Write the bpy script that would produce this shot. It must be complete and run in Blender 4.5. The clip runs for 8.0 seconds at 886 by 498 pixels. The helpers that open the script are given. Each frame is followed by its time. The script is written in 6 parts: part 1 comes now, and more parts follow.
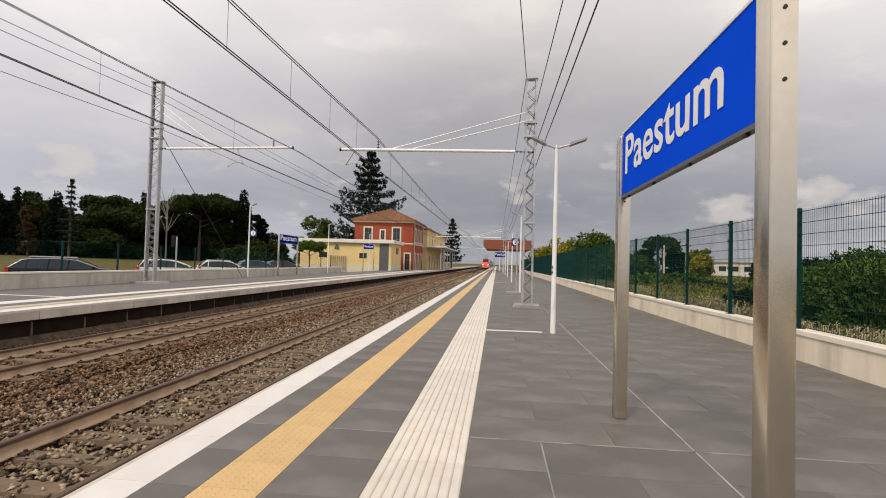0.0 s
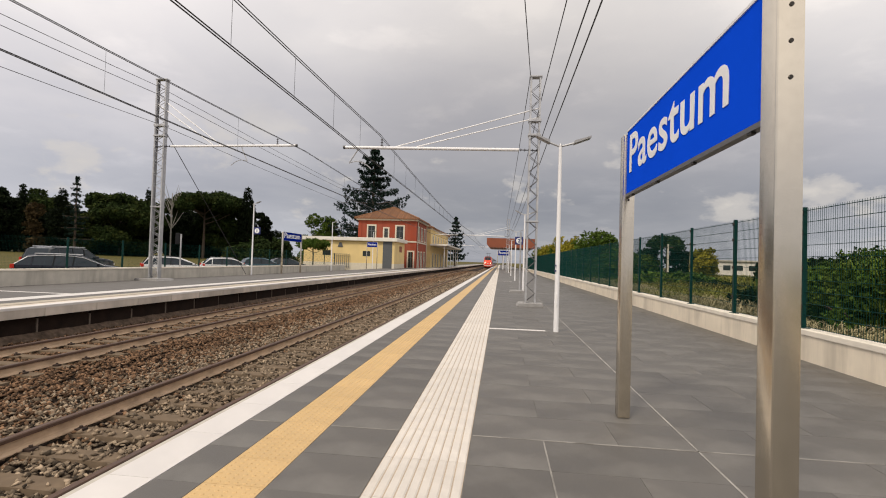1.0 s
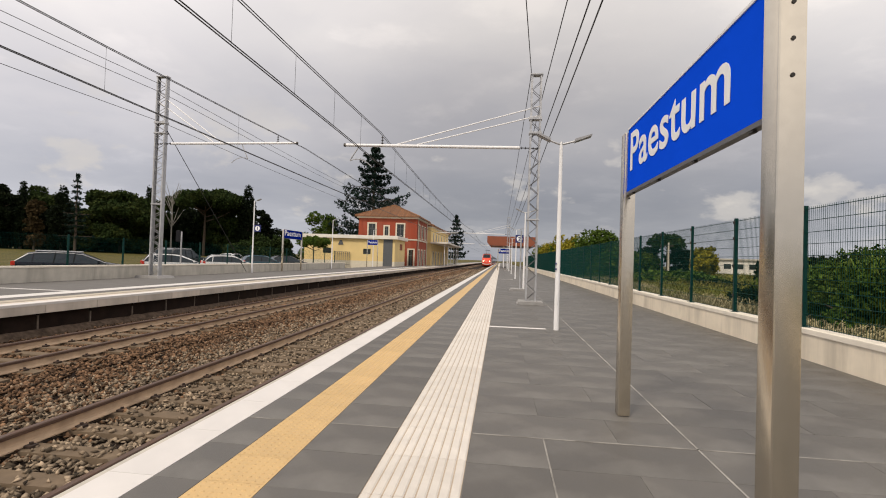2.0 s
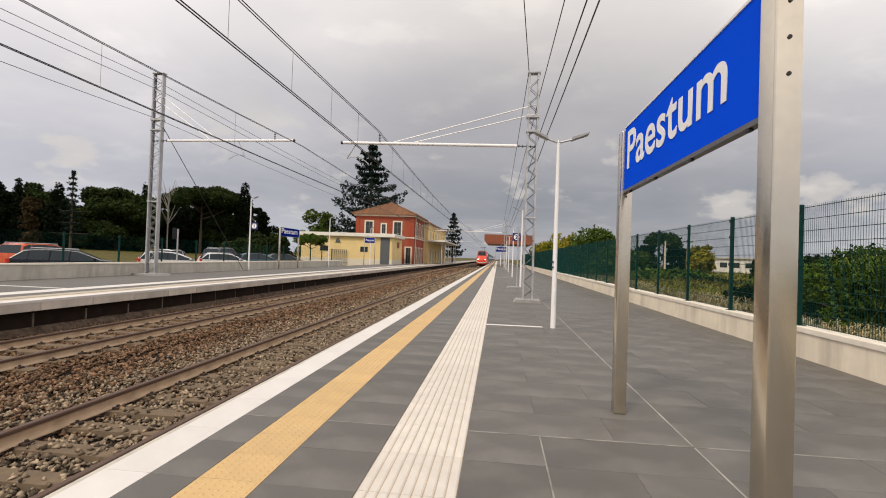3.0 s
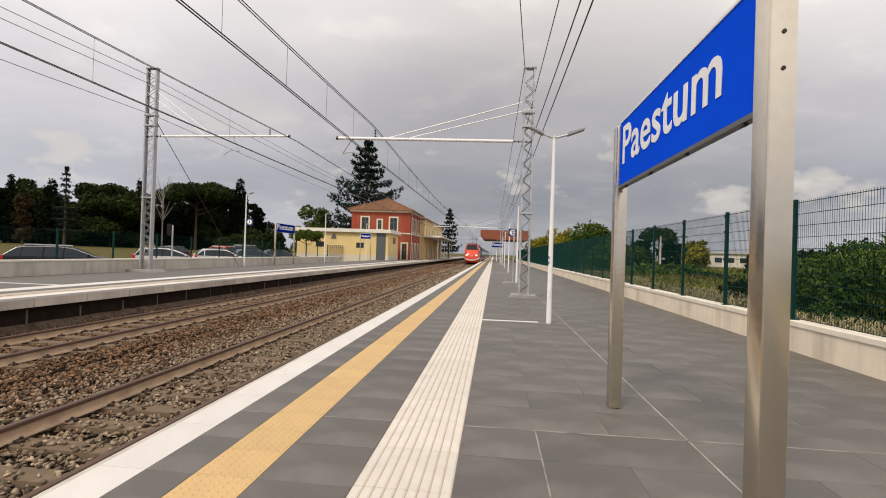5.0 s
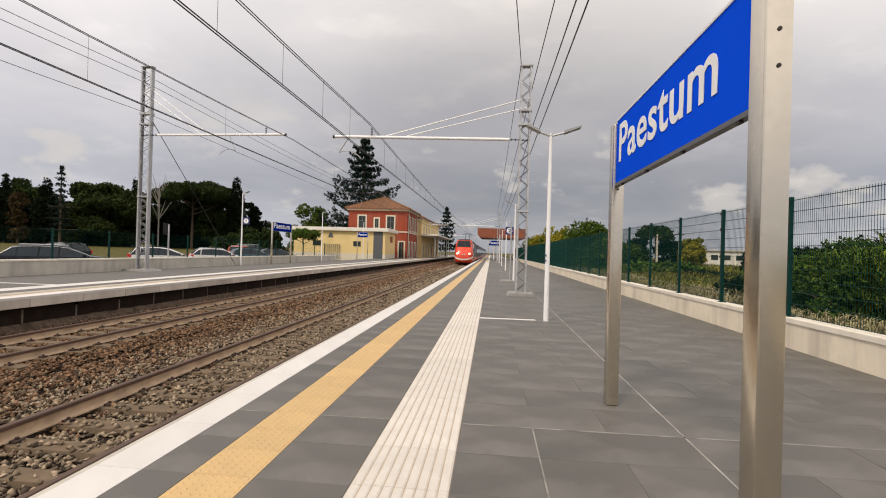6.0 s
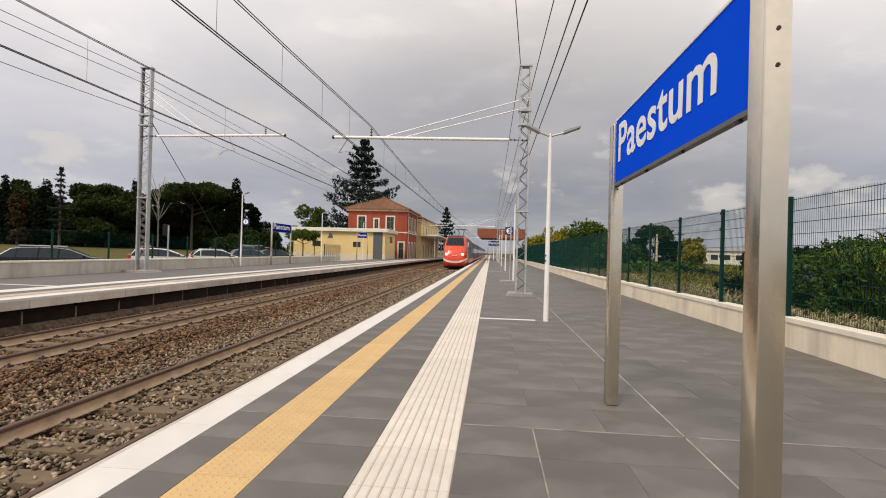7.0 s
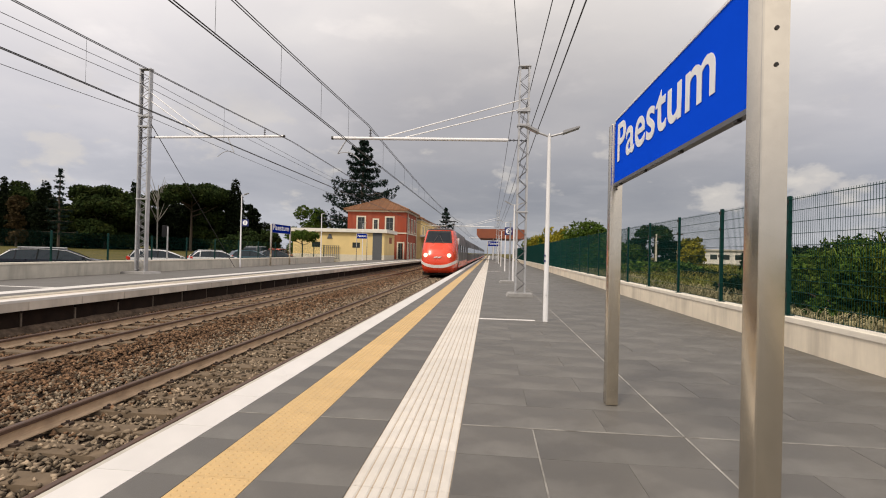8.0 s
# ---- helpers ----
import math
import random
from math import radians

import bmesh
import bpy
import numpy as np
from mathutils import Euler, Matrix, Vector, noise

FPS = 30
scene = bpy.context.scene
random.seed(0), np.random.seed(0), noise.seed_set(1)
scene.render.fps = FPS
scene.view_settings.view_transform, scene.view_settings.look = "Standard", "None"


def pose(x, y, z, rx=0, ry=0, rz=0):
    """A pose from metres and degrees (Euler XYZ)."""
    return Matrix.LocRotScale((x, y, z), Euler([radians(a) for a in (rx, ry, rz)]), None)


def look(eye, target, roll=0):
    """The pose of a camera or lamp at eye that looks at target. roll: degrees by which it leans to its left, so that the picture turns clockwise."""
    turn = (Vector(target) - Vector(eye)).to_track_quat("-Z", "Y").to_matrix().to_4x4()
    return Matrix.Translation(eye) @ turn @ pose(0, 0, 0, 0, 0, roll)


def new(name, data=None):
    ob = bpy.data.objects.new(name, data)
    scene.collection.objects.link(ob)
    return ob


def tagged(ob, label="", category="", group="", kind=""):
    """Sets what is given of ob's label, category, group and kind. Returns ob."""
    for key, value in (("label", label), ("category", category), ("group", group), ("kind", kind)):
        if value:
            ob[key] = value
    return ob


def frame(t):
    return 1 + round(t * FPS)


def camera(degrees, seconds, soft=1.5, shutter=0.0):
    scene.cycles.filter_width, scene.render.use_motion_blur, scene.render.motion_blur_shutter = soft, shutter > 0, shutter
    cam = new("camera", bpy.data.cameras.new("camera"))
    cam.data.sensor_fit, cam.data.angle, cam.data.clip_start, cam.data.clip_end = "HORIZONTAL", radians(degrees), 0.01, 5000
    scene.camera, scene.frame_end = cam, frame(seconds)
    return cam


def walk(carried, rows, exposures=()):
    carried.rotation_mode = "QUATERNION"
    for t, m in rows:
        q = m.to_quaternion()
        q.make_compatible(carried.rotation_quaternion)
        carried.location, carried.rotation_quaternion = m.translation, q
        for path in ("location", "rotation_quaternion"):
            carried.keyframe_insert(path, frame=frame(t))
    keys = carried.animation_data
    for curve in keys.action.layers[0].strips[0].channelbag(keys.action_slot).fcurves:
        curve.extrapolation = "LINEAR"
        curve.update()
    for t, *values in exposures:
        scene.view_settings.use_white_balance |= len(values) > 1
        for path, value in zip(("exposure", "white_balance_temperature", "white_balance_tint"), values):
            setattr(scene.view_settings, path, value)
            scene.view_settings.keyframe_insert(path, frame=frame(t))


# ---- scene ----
cam = camera(83.4, 8.0, soft=1.05)

# time, yaw to the left of the track, tilt up, roll, and the eye's drift in metres
PATH = [
    (0.0, 6.226, 1.595, 1.576, 0.000, 0.000, 0.000), (0.5, 6.400, 1.498, 1.690, 0.000, 0.001, 0.000),
    (1.0, 6.611, 1.379, 1.764, 0.002, 0.004, 0.000), (1.5, 6.734, 1.252, 1.842, 0.002, 0.006, 0.000),
    (3.0, 6.320, 0.937, 1.990, 0.004, 0.008, -0.003), (3.5, 6.220, 0.815, 1.936, 0.005, 0.006, -0.003),
    (4.0, 6.070, 0.715, 1.890, 0.006, 0.006, -0.003), (4.5, 6.000, 0.600, 1.900, 0.007, 0.009, -0.004),
    (6.0, 5.525, 0.278, 1.672, 0.010, 0.014, -0.006), (6.5, 5.503, 0.290, 1.585, 0.010, 0.014, -0.006),
    (7.0, 5.500, 0.325, 1.540, 0.011, 0.015, -0.007), (7.5, 5.473, 0.385, 1.460, 0.012, 0.015, -0.007),
    (8.0, 5.441, 0.385, 1.380, 0.012, 0.015, -0.007)]


def stand(yaw, tilt, roll, dx, dy, dz):
    eye = Vector((dx, dy, 1.4 + dz))
    a, b = radians(yaw), radians(tilt)
    way = Vector((-math.sin(a) * math.cos(b), math.cos(a) * math.cos(b), math.sin(b)))
    return look(eye, eye + way * 10, roll)


walk(cam, [(t, stand(*r)) for t, *r in PATH], exposures=[(0.0, 0.01, 7220, 11), (1.6, 0.01, 7220, 11), (3.0, 0.06, 7240, 11), (8.0, 0.06, 7260, 11)])

# ---- sky and light ----
SUN_EL, SUN_AZ = radians(48), radians(215)
world = bpy.data.worlds.new("overcast_sky")
scene.world = world
world.use_nodes = True
wn, wl = world.node_tree.nodes, world.node_tree.links
wn.clear()
w_out = wn.new("ShaderNodeOutputWorld")
w_bg = wn.new("ShaderNodeBackground")
w_sky = wn.new("ShaderNodeTexSky")
w_sky.sky_type, w_sky.sun_disc, w_sky.sun_elevation, w_sky.sun_rotation = "NISHITA", False, SUN_EL, SUN_AZ
w_tc = wn.new("ShaderNodeTexCoord")


def wnode(kind, **props):
    n = wn.new(kind)
    for k, v in props.items():
        n.inputs[k].default_value = v
    return n


def ramp(nodes, stops, mode="EASE"):
    n = nodes.new("ShaderNodeValToRGB")
    n.color_ramp.interpolation = mode
    el = n.color_ramp.elements
    while len(el) < len(stops):
        el.new(0.5)
    for e, (pos, col) in zip(el, stops):
        e.position, e.color = pos, (*col, 1) if len(col) == 3 else col
    return n


# cloud sheet: flatten the dome so that clouds grow smaller towards the horizon
w_sep = wn.new("ShaderNodeSeparateXYZ")
wl.new(w_tc.outputs["Generated"], w_sep.inputs[0])
w_up = wn.new("ShaderNodeMath")
w_up.operation = "MAXIMUM"
w_up.inputs[1].default_value = 0.0
wl.new(w_sep.outputs["Z"], w_up.inputs[0])
w_add = wn.new("ShaderNodeMath")
w_add.operation, w_add.inputs[1].default_value = "ADD", 0.16
wl.new(w_up.outputs[0], w_add.inputs[0])
w_flat = wn.new("ShaderNodeVectorMath")
w_flat.operation = "DIVIDE"
w_comb = wn.new("ShaderNodeCombineXYZ")
for i in range(3):
    wl.new(w_add.outputs[0], w_comb.inputs[i])
wl.new(w_tc.outputs["Generated"], w_flat.inputs[0])
wl.new(w_comb.outputs[0], w_flat.inputs[1])
w_n1 = wnode("ShaderNodeTexNoise", Scale=0.55, Detail=8.0, Roughness=0.5, Distortion=0.3)
w_n2 = wnode("ShaderNodeTexNoise", Scale=2.3, Detail=9.0, Roughness=0.56, Distortion=0.15)
for n in (w_n1, w_n2):
    wl.new(w_flat.outputs[0], n.inputs["Vector"])
w_big = ramp(wn, [(0.32, (0.80, 0.81, 0.85)), (0.50, (0.93, 0.93, 0.95)), (0.68, (1.06, 1.055, 1.05))])
wl.new(w_n1.outputs["Fac"], w_big.inputs[0])
w_puff = ramp(wn, [(0.36, (0.95, 0.955, 0.97)), (0.52, (0.99, 0.99, 0.995)), (0.66, (1.10, 1.09, 1.08))])
wl.new(w_n2.outputs["Fac"], w_puff.inputs[0])
# the deck is thinner overhead, thicker and bluer low down
w_low = ramp(wn, [(0.0, (0.40, 0.44, 0.53)), (0.12, (0.36, 0.385, 0.45)), (0.24, (0.47, 0.485, 0.54)), (0.46, (0.69, 0.695, 0.73)), (1.0, (0.78, 0.775, 0.785))])
wl.new(w_up.outputs[0], w_low.inputs[0])
# away from the dark bank over the line ahead the sky grows lighter
w_side = wn.new("ShaderNodeVectorMath")
w_side.operation = "DOT_PRODUCT"
w_side.inputs[1].default_value = Vector((0.10, 0.98, 0.10)).normalized()
wl.new(w_tc.outputs["Generated"], w_side.inputs[0])
w_bank = ramp(wn, [(0.45, (1.82, 1.81, 1.79)), (0.68, (1.68, 1.67, 1.66)), (0.84, (1.38, 1.38, 1.38)), (0.985, (1.0, 1.0, 1.0))])
wl.new(w_side.outputs["Value"], w_bank.inputs[0])


def wmul(a, b, fac=1.0, mode="MULTIPLY"):
    n = wn.new("ShaderNodeMixRGB")
    n.blend_type = mode
    n.inputs[0].default_value = fac
    wl.new(a, n.inputs[1])
    wl.new(b, n.inputs[2])
    return n.outputs[0]


# heaps of white cumulus low over the horizon
w_n3 = wnode("ShaderNodeTexNoise", Scale=7.5, Detail=8.0, Roughness=0.55, Distortion=0.1)
w_sq = wn.new("ShaderNodeMapping")
w_sq.inputs["Scale"].default_value = (1.0, 1.0, 1.9)
w_sq.inputs["Location"].default_value = (1.9, 0.55, 0.12)
wl.new(w_tc.outputs["Generated"], w_sq.inputs[0])
wl.new(w_sq.outputs[0], w_n3.inputs["Vector"])
w_heap = ramp(wn, [(0.55, (0, 0, 0)), (0.64, (0.55, 0.55, 0.55)), (0.76, (0.9, 0.9, 0.9))])
wl.new(w_n3.outputs["Fac"], w_heap.inputs[0])
w_belt = ramp(wn, [(0.02, (0, 0, 0)), (0.10, (1, 1, 1)), (0.20, (0.8, 0.8, 0.8)), (0.32, (0, 0, 0))])
wl.new(w_up.outputs[0], w_belt.inputs[0])
w_cloud = wmul(wmul(wmul(w_big.outputs[0], w_puff.outputs[0]), w_low.outputs[0]), w_bank.outputs[0])
w_lit = wn.new("ShaderNodeMixRGB")
w_lit.inputs[2].default_value = (0.76, 0.745, 0.74, 1)
wl.new(wmul(w_heap.outputs[0], w_belt.outputs[0]), w_lit.inputs[0])
wl.new(w_cloud, w_lit.inputs[1])
w_cloud = w_lit.outputs[0]
w_gain = wn.new("ShaderNodeVectorMath")
w_gain.operation = "SCALE"
w_gain.inputs["Scale"].default_value = 9.0
wl.new(w_cloud, w_gain.inputs[0])
w_mix = wmul(w_sky.outputs[0], w_gain.outputs[0], 0.93, "MIX")
wl.new(w_mix, w_bg.inputs["Color"])
w_bg.inputs["Strength"].default_value = 0.10
wl.new(w_bg.outputs[0], w_out.inputs[0])

sun_data = bpy.data.lights.new("sun", "SUN")
sun_data.energy, sun_data.angle, sun_data.color = 2.0, radians(12), (1.0, 0.95, 0.87)
sun = new("sun", sun_data)
sun.matrix_world = look((-30, -50, 60), (-30 + 40 * math.sin(radians(28)), -50 + 40 * math.cos(radians(28)), 60 - 40 * math.tan(SUN_EL)))

# ---- mesh helpers ----


def box(bm, x0, x1, y0, y1, z0, z1, bevel=0.0):
    v = bmesh.ops.create_cube(bm, size=1.0)["verts"]
    for q in v:
        q.co = Vector((x0 + (q.co.x + 0.5) * (x1 - x0), y0 + (q.co.y + 0.5) * (y1 - y0), z0 + (q.co.z + 0.5) * (z1 - z0)))
    if bevel:
        edges = {e for q in v for e in q.link_edges}
        bmesh.ops.bevel(bm, geom=list(edges), offset=bevel, segments=2, profile=0.6, affect="EDGES")
    return v


def rod(bm, a, b, r, r2=None, n=8, cap=True):
    a, b = Vector(a), Vector(b)
    d = b - a
    m = Matrix.Translation((a + b) / 2) @ d.to_track_quat("Z", "Y").to_matrix().to_4x4()
    return bmesh.ops.create_cone(bm, cap_ends=cap, segments=n, radius1=r, radius2=r if r2 is None else r2, depth=d.length, matrix=m)["verts"]


def tube(bm, pts, r, n=5):
    """One unbroken wire through the points."""
    rings = []
    pts = [Vector(p) for p in pts]
    for i, p in enumerate(pts):
        d = (pts[min(i + 1, len(pts) - 1)] - pts[max(i - 1, 0)]).normalized()
        u = d.cross(Vector((0, 0, 1)) if abs(d.z) < 0.9 else Vector((1, 0, 0))).normalized()
        v = d.cross(u)
        rings.append([bm.verts.new(p + (u * math.cos(6.2832 * k / n) + v * math.sin(6.2832 * k / n)) * r) for k in range(n)])
    for a, b in zip(rings, rings[1:]):
        for k in range(n):
            bm.faces.new((a[k], a[(k + 1) % n], b[(k + 1) % n], b[k]))


def ball(bm, c, r, sub=1, squash=(1, 1, 1)):
    m = Matrix.Translation(c) @ Matrix.Diagonal((r * squash[0], r * squash[1], r * squash[2], 1))
    return bmesh.ops.create_icosphere(bm, subdivisions=sub, radius=1.0, matrix=m)["verts"]


def prism(bm, outline, a, b, axis="x"):
    """A closed outline of two coordinates, drawn out along an axis from a to b."""
    def at(p, k):
        return {"x": (k, p[0], p[1]), "y": (p[0], k, p[1]), "z": (p[0], p[1], k)}[axis]
    lo = [bm.verts.new(at(p, a)) for p in outline]
    hi = [bm.verts.new(at(p, b)) for p in outline]
    n = len(outline)
    faces = [bm.faces.new(lo[::-1]), bm.faces.new(hi)]
    for i in range(n):
        faces.append(bm.faces.new((lo[i], lo[(i + 1) % n], hi[(i + 1) % n], hi[i])))
    bmesh.ops.recalc_face_normals(bm, faces=faces)
    return lo + hi


def mesh_of(name, bm, material, smooth=False):
    me = bpy.data.meshes.new(name)
    bm.to_mesh(me)
    bm.free()
    for m in material if isinstance(material, (list, tuple)) else [material]:
        me.materials.append(m)
    if smooth:
        me.shade_smooth()
        me.set_sharp_from_angle(angle=radians(38))
    return me


def part(name, bm, material, parent=None, label="", smooth=False):
    ob = new(name, mesh_of(name, bm, material, smooth))
    ob.parent = parent
    return tagged(ob, label)


def thing(name, label, category, x=0, y=0, z=0, rz=0, group="", kind=""):
    ob = new(name)
    ob.empty_display_size = 0.2
    ob.matrix_basis = pose(x, y, z, 0, 0, rz)
    return tagged(ob, label, category, group, kind)


def piece(name, me, parent, m):
    ob = new(name, me)
    ob.parent = parent
    ob.matrix_basis = m
    return ob


# ---- materials ----


def mat(name, base, rough=0.6, metal=0.0, var=0.15, scale=6.0, bump=0.0, bump_scale=60.0, stain=0.0, stain_col=(0.1, 0.08, 0.06), stain_scale=1.5,
        island=0.0, streak=False, alpha=1.0, spec=0.5, coat=0.0):
    m = bpy.data.materials.new(name)
    m.use_nodes = True
    nt = m.node_tree
    ns, ls = nt.nodes, nt.links
    b = ns["Principled BSDF"]
    b.inputs["Roughness"].default_value, b.inputs["Metallic"].default_value = rough, metal
    b.inputs["Specular IOR Level"].default_value = spec
    b.inputs["Coat Weight"].default_value = coat
    tc = ns.new("ShaderNodeTexCoord")
    vec = tc.outputs["Object"]
    if streak:
        mp = ns.new("ShaderNodeMapping")
        mp.inputs["Scale"].default_value = (1, 1, 0.12)
        ls.new(vec, mp.inputs[0])
        vec2 = mp.outputs[0]
    else:
        vec2 = vec
    n1 = ns.new("ShaderNodeTexNoise")
    n1.inputs["Scale"].default_value, n1.inputs["Detail"].default_value = scale, 6
    ls.new(vec, n1.inputs["Vector"])
    lo = tuple(c * (1 - var) for c in base)
    hi = tuple(min(1, c * (1 + var)) for c in base)
    r1 = ramp(ns, [(0.3, lo), (0.7, hi)], "LINEAR")
    ls.new(n1.outputs["Fac"], r1.inputs[0])
    col = r1.outputs[0]
    if stain:
        n2 = ns.new("ShaderNodeTexNoise")
        n2.inputs["Scale"].default_value, n2.inputs["Detail"].default_value, n2.inputs["Roughness"].default_value = stain_scale, 8, 0.65
        ls.new(vec2, n2.inputs["Vector"])
        r2 = ramp(ns, [(0.48, (0, 0, 0)), (0.72, (stain, stain, stain))], "LINEAR")
        ls.new(n2.outputs["Fac"], r2.inputs[0])
        mx = ns.new("ShaderNodeMixRGB")
        ls.new(r2.outputs[0], mx.inputs[0])
        ls.new(col, mx.inputs[1])
        mx.inputs[2].default_value = (*stain_col, 1)
        col = mx.outputs[0]
    if island:
        rnd = ns.new("ShaderNodeNewGeometry").outputs["Random Per Island"] if island > 0 else ns.new("ShaderNodeObjectInfo").outputs["Random"]
        k = abs(island)
        r3 = ramp(ns, [(0.0, (1 - k,) * 3), (1.0, (1 + k,) * 3)], "LINEAR")
        ls.new(rnd, r3.inputs[0])
        mx = ns.new("ShaderNodeMixRGB")
        mx.blend_type = "MULTIPLY"
        mx.inputs[0].default_value = 1
        ls.new(col, mx.inputs[1])
        ls.new(r3.outputs[0], mx.inputs[2])
        col = mx.outputs[0]
    ls.new(col, b.inputs["Base Color"])
    if rough > 0.15 and metal < 0.9:
        rr = ramp(ns, [(0.3, (max(0, rough - 0.12),) * 3), (0.7, (min(1, rough + 0.12),) * 3)], "LINEAR")
        ls.new(n1.outputs["Fac"], rr.inputs[0])
        ls.new(rr.outputs[0], b.inputs["Roughness"])
    if bump:
        n3 = ns.new("ShaderNodeTexNoise")
        n3.inputs["Scale"].default_value, n3.inputs["Detail"].default_value = bump_scale, 5
        ls.new(vec, n3.inputs["Vector"])
        bp = ns.new("ShaderNodeBump")
        bp.inputs["Strength"].default_value, bp.inputs["Distance"].default_value = bump, 0.01
        ls.new(n3.outputs["Fac"], bp.inputs["Height"])
        ls.new(bp.outputs[0], b.inputs["Normal"])
    return m


def lit(name, colour, strength):
    m = bpy.data.materials.new(name)
    m.use_nodes = True
    b = m.node_tree.nodes["Principled BSDF"]
    b.inputs["Base Color"].default_value = (*colour, 1)
    b.inputs["Emission Color"].default_value = (*colour, 1)
    b.inputs["Emission Strength"].default_value = strength
    return m


def two_tone(name, a, b, scale=3.0, rough=0.8, bump=0.3, bump_scale=40, island=0.25, translucent=0.0):
    m = mat(name, a, rough, var=0.25, scale=scale * 3, bump=bump, bump_scale=bump_scale, stain=1.0, stain_col=b, stain_scale=scale, island=island, spec=0.08)
    if translucent:
        m.node_tree.nodes["Principled BSDF"].inputs["Subsurface Weight"].default_value = translucent
    return m


M_TILE = mat("grey_stone_tile", (0.100, 0.092, 0.082), 0.5, var=0.16, scale=2.5, bump=0.12, bump_scale=160, stain=0.6, stain_col=(0.185, 0.178, 0.165), stain_scale=1.1, island=-0.10)
M_TILE_RUN = mat("grey_stone_tile_run", (0.100, 0.092, 0.082), 0.5, var=0.16, scale=2.5, bump=0.12, bump_scale=160, stain=0.6, stain_col=(0.185, 0.178, 0.165), stain_scale=1.1, island=0.10)
M_PALEOCHRE = mat("pale_ochre_stone", (0.42, 0.365, 0.29), 0.7, var=0.08, scale=3)
M_SLAB = mat("edge_slab_concrete", (0.55, 0.485, 0.415), 0.85, var=0.1, scale=3, bump=0.2, bump_scale=60, stain=0.5, stain_col=(0.22, 0.195, 0.165), stain_scale=1.2, streak=True, island=-0.16)
M_RIB = mat("worn_mortar_joint", (0.14, 0.11, 0.085), 0.9, var=0.3, scale=6, bump=0.4)
M_BALLAST_RUST = mat("rusty_ballast", (0.140, 0.082, 0.048), 0.9, var=0.45, scale=12, bump=0.5, bump_scale=50, stain=0.6, stain_col=(0.06, 0.033, 0.02), stain_scale=0.6, island=0.85, spec=0.15)
M_GROUT = mat("pale_grout", (0.17, 0.162, 0.15), 0.9, var=0.2, scale=8)
M_GROOVE = mat("dirty_groove_stone", (0.40, 0.325, 0.25), 0.8, var=0.12, scale=6)
M_SEAM = mat("pale_mortar", (0.32, 0.302, 0.275), 0.9, var=0.3, scale=3, stain=0.8, stain_col=(0.14, 0.132, 0.12), stain_scale=2.5)
M_SEAMDULL = mat("dusty_mortar", (0.23, 0.217, 0.197), 0.9, var=0.3, scale=3, stain=1.0, stain_col=(0.11, 0.102, 0.092), stain_scale=3.5)
M_WHITE = mat("white_tactile_stone", (0.61, 0.565, 0.51), 0.65, var=0.08, scale=5, bump=0.1, stain=0.6, stain_col=(0.5, 0.44, 0.37), stain_scale=2.2, island=-0.05)
M_EDGE = mat("white_edge_stone", (0.63, 0.60, 0.575), 0.6, var=0.05, scale=3, bump=0.08, stain=0.25, stain_col=(0.55, 0.52, 0.48), stain_scale=1.2, island=-0.03)
M_YELLOW = mat("ochre_tactile_stone", (0.54, 0.362, 0.168), 0.65, var=0.08, scale=4, bump=0.1, stain=0.3, stain_col=(0.42, 0.28, 0.12), stain_scale=2.0, island=-0.05)
M_CREAM = mat("cream_concrete", (0.80, 0.70, 0.555), 0.8, var=0.07, scale=3, bump=0.12, bump_scale=90, stain=0.55, stain_col=(0.36, 0.31, 0.25), stain_scale=1.6, streak=True)
M_COPING = mat("coping_concrete", (0.78, 0.71, 0.60), 0.75, var=0.06, scale=4, bump=0.1, stain=0.3, stain_col=(0.45, 0.41, 0.35))
M_GREYCONC = mat("grey_concrete", (0.50, 0.465, 0.40), 0.85, var=0.1, scale=3, bump=0.2, bump_scale=70, stain=0.6, stain_col=(0.19, 0.175, 0.15), stain_scale=1.3, streak=True)
# old dark masonry, taken near black: the slab lip's shade is in the colour
M_DARKWALLSHADE = mat("old_dark_masonry_shaded", (0.017, 0.010, 0.007), 0.9, var=0.35, scale=4, bump=0.6, bump_scale=25, stain=0.6, stain_col=(0.030, 0.021, 0.016), stain_scale=2.0, spec=0.15)
M_ASPH = mat("grey_paving", (0.115, 0.108, 0.10), 0.75, var=0.1, scale=3, bump=0.15, bump_scale=150)
M_BALLAST = mat("ballast_stone", (0.195, 0.150, 0.106), 0.85, var=0.45, scale=12, bump=0.5, bump_scale=50, stain=0.6, stain_col=(0.13, 0.085, 0.055), stain_scale=0.5, island=0.85, spec=0.15)
# bed below the stones, coloured near black as the shade in their gaps
M_BEDSHADE = mat("shaded_ballast_bed", (0.022, 0.014, 0.010), 0.95, var=0.4, scale=20, bump=1.0, bump_scale=30, spec=0.15)
M_SLEEPER = mat("concrete_sleeper", (0.155, 0.114, 0.078), 0.85, var=0.2, scale=5, bump=0.3, bump_scale=60, stain=0.5, stain_col=(0.12, 0.085, 0.055), spec=0.15)
M_RAILSIDE = mat("rusty_rail", (0.50, 0.365, 0.25), 0.7, var=0.15, scale=4, bump=0.15, stain=0.4, stain_col=(0.13, 0.08, 0.05), spec=0.15)
M_RAILTOP = mat("worn_rail_head", (0.085, 0.046, 0.030), 0.62, metal=0.0, var=0.15, scale=5)
M_RUST = mat("dark_rust_clip", (0.035, 0.02, 0.014), 0.85, var=0.3, scale=15)
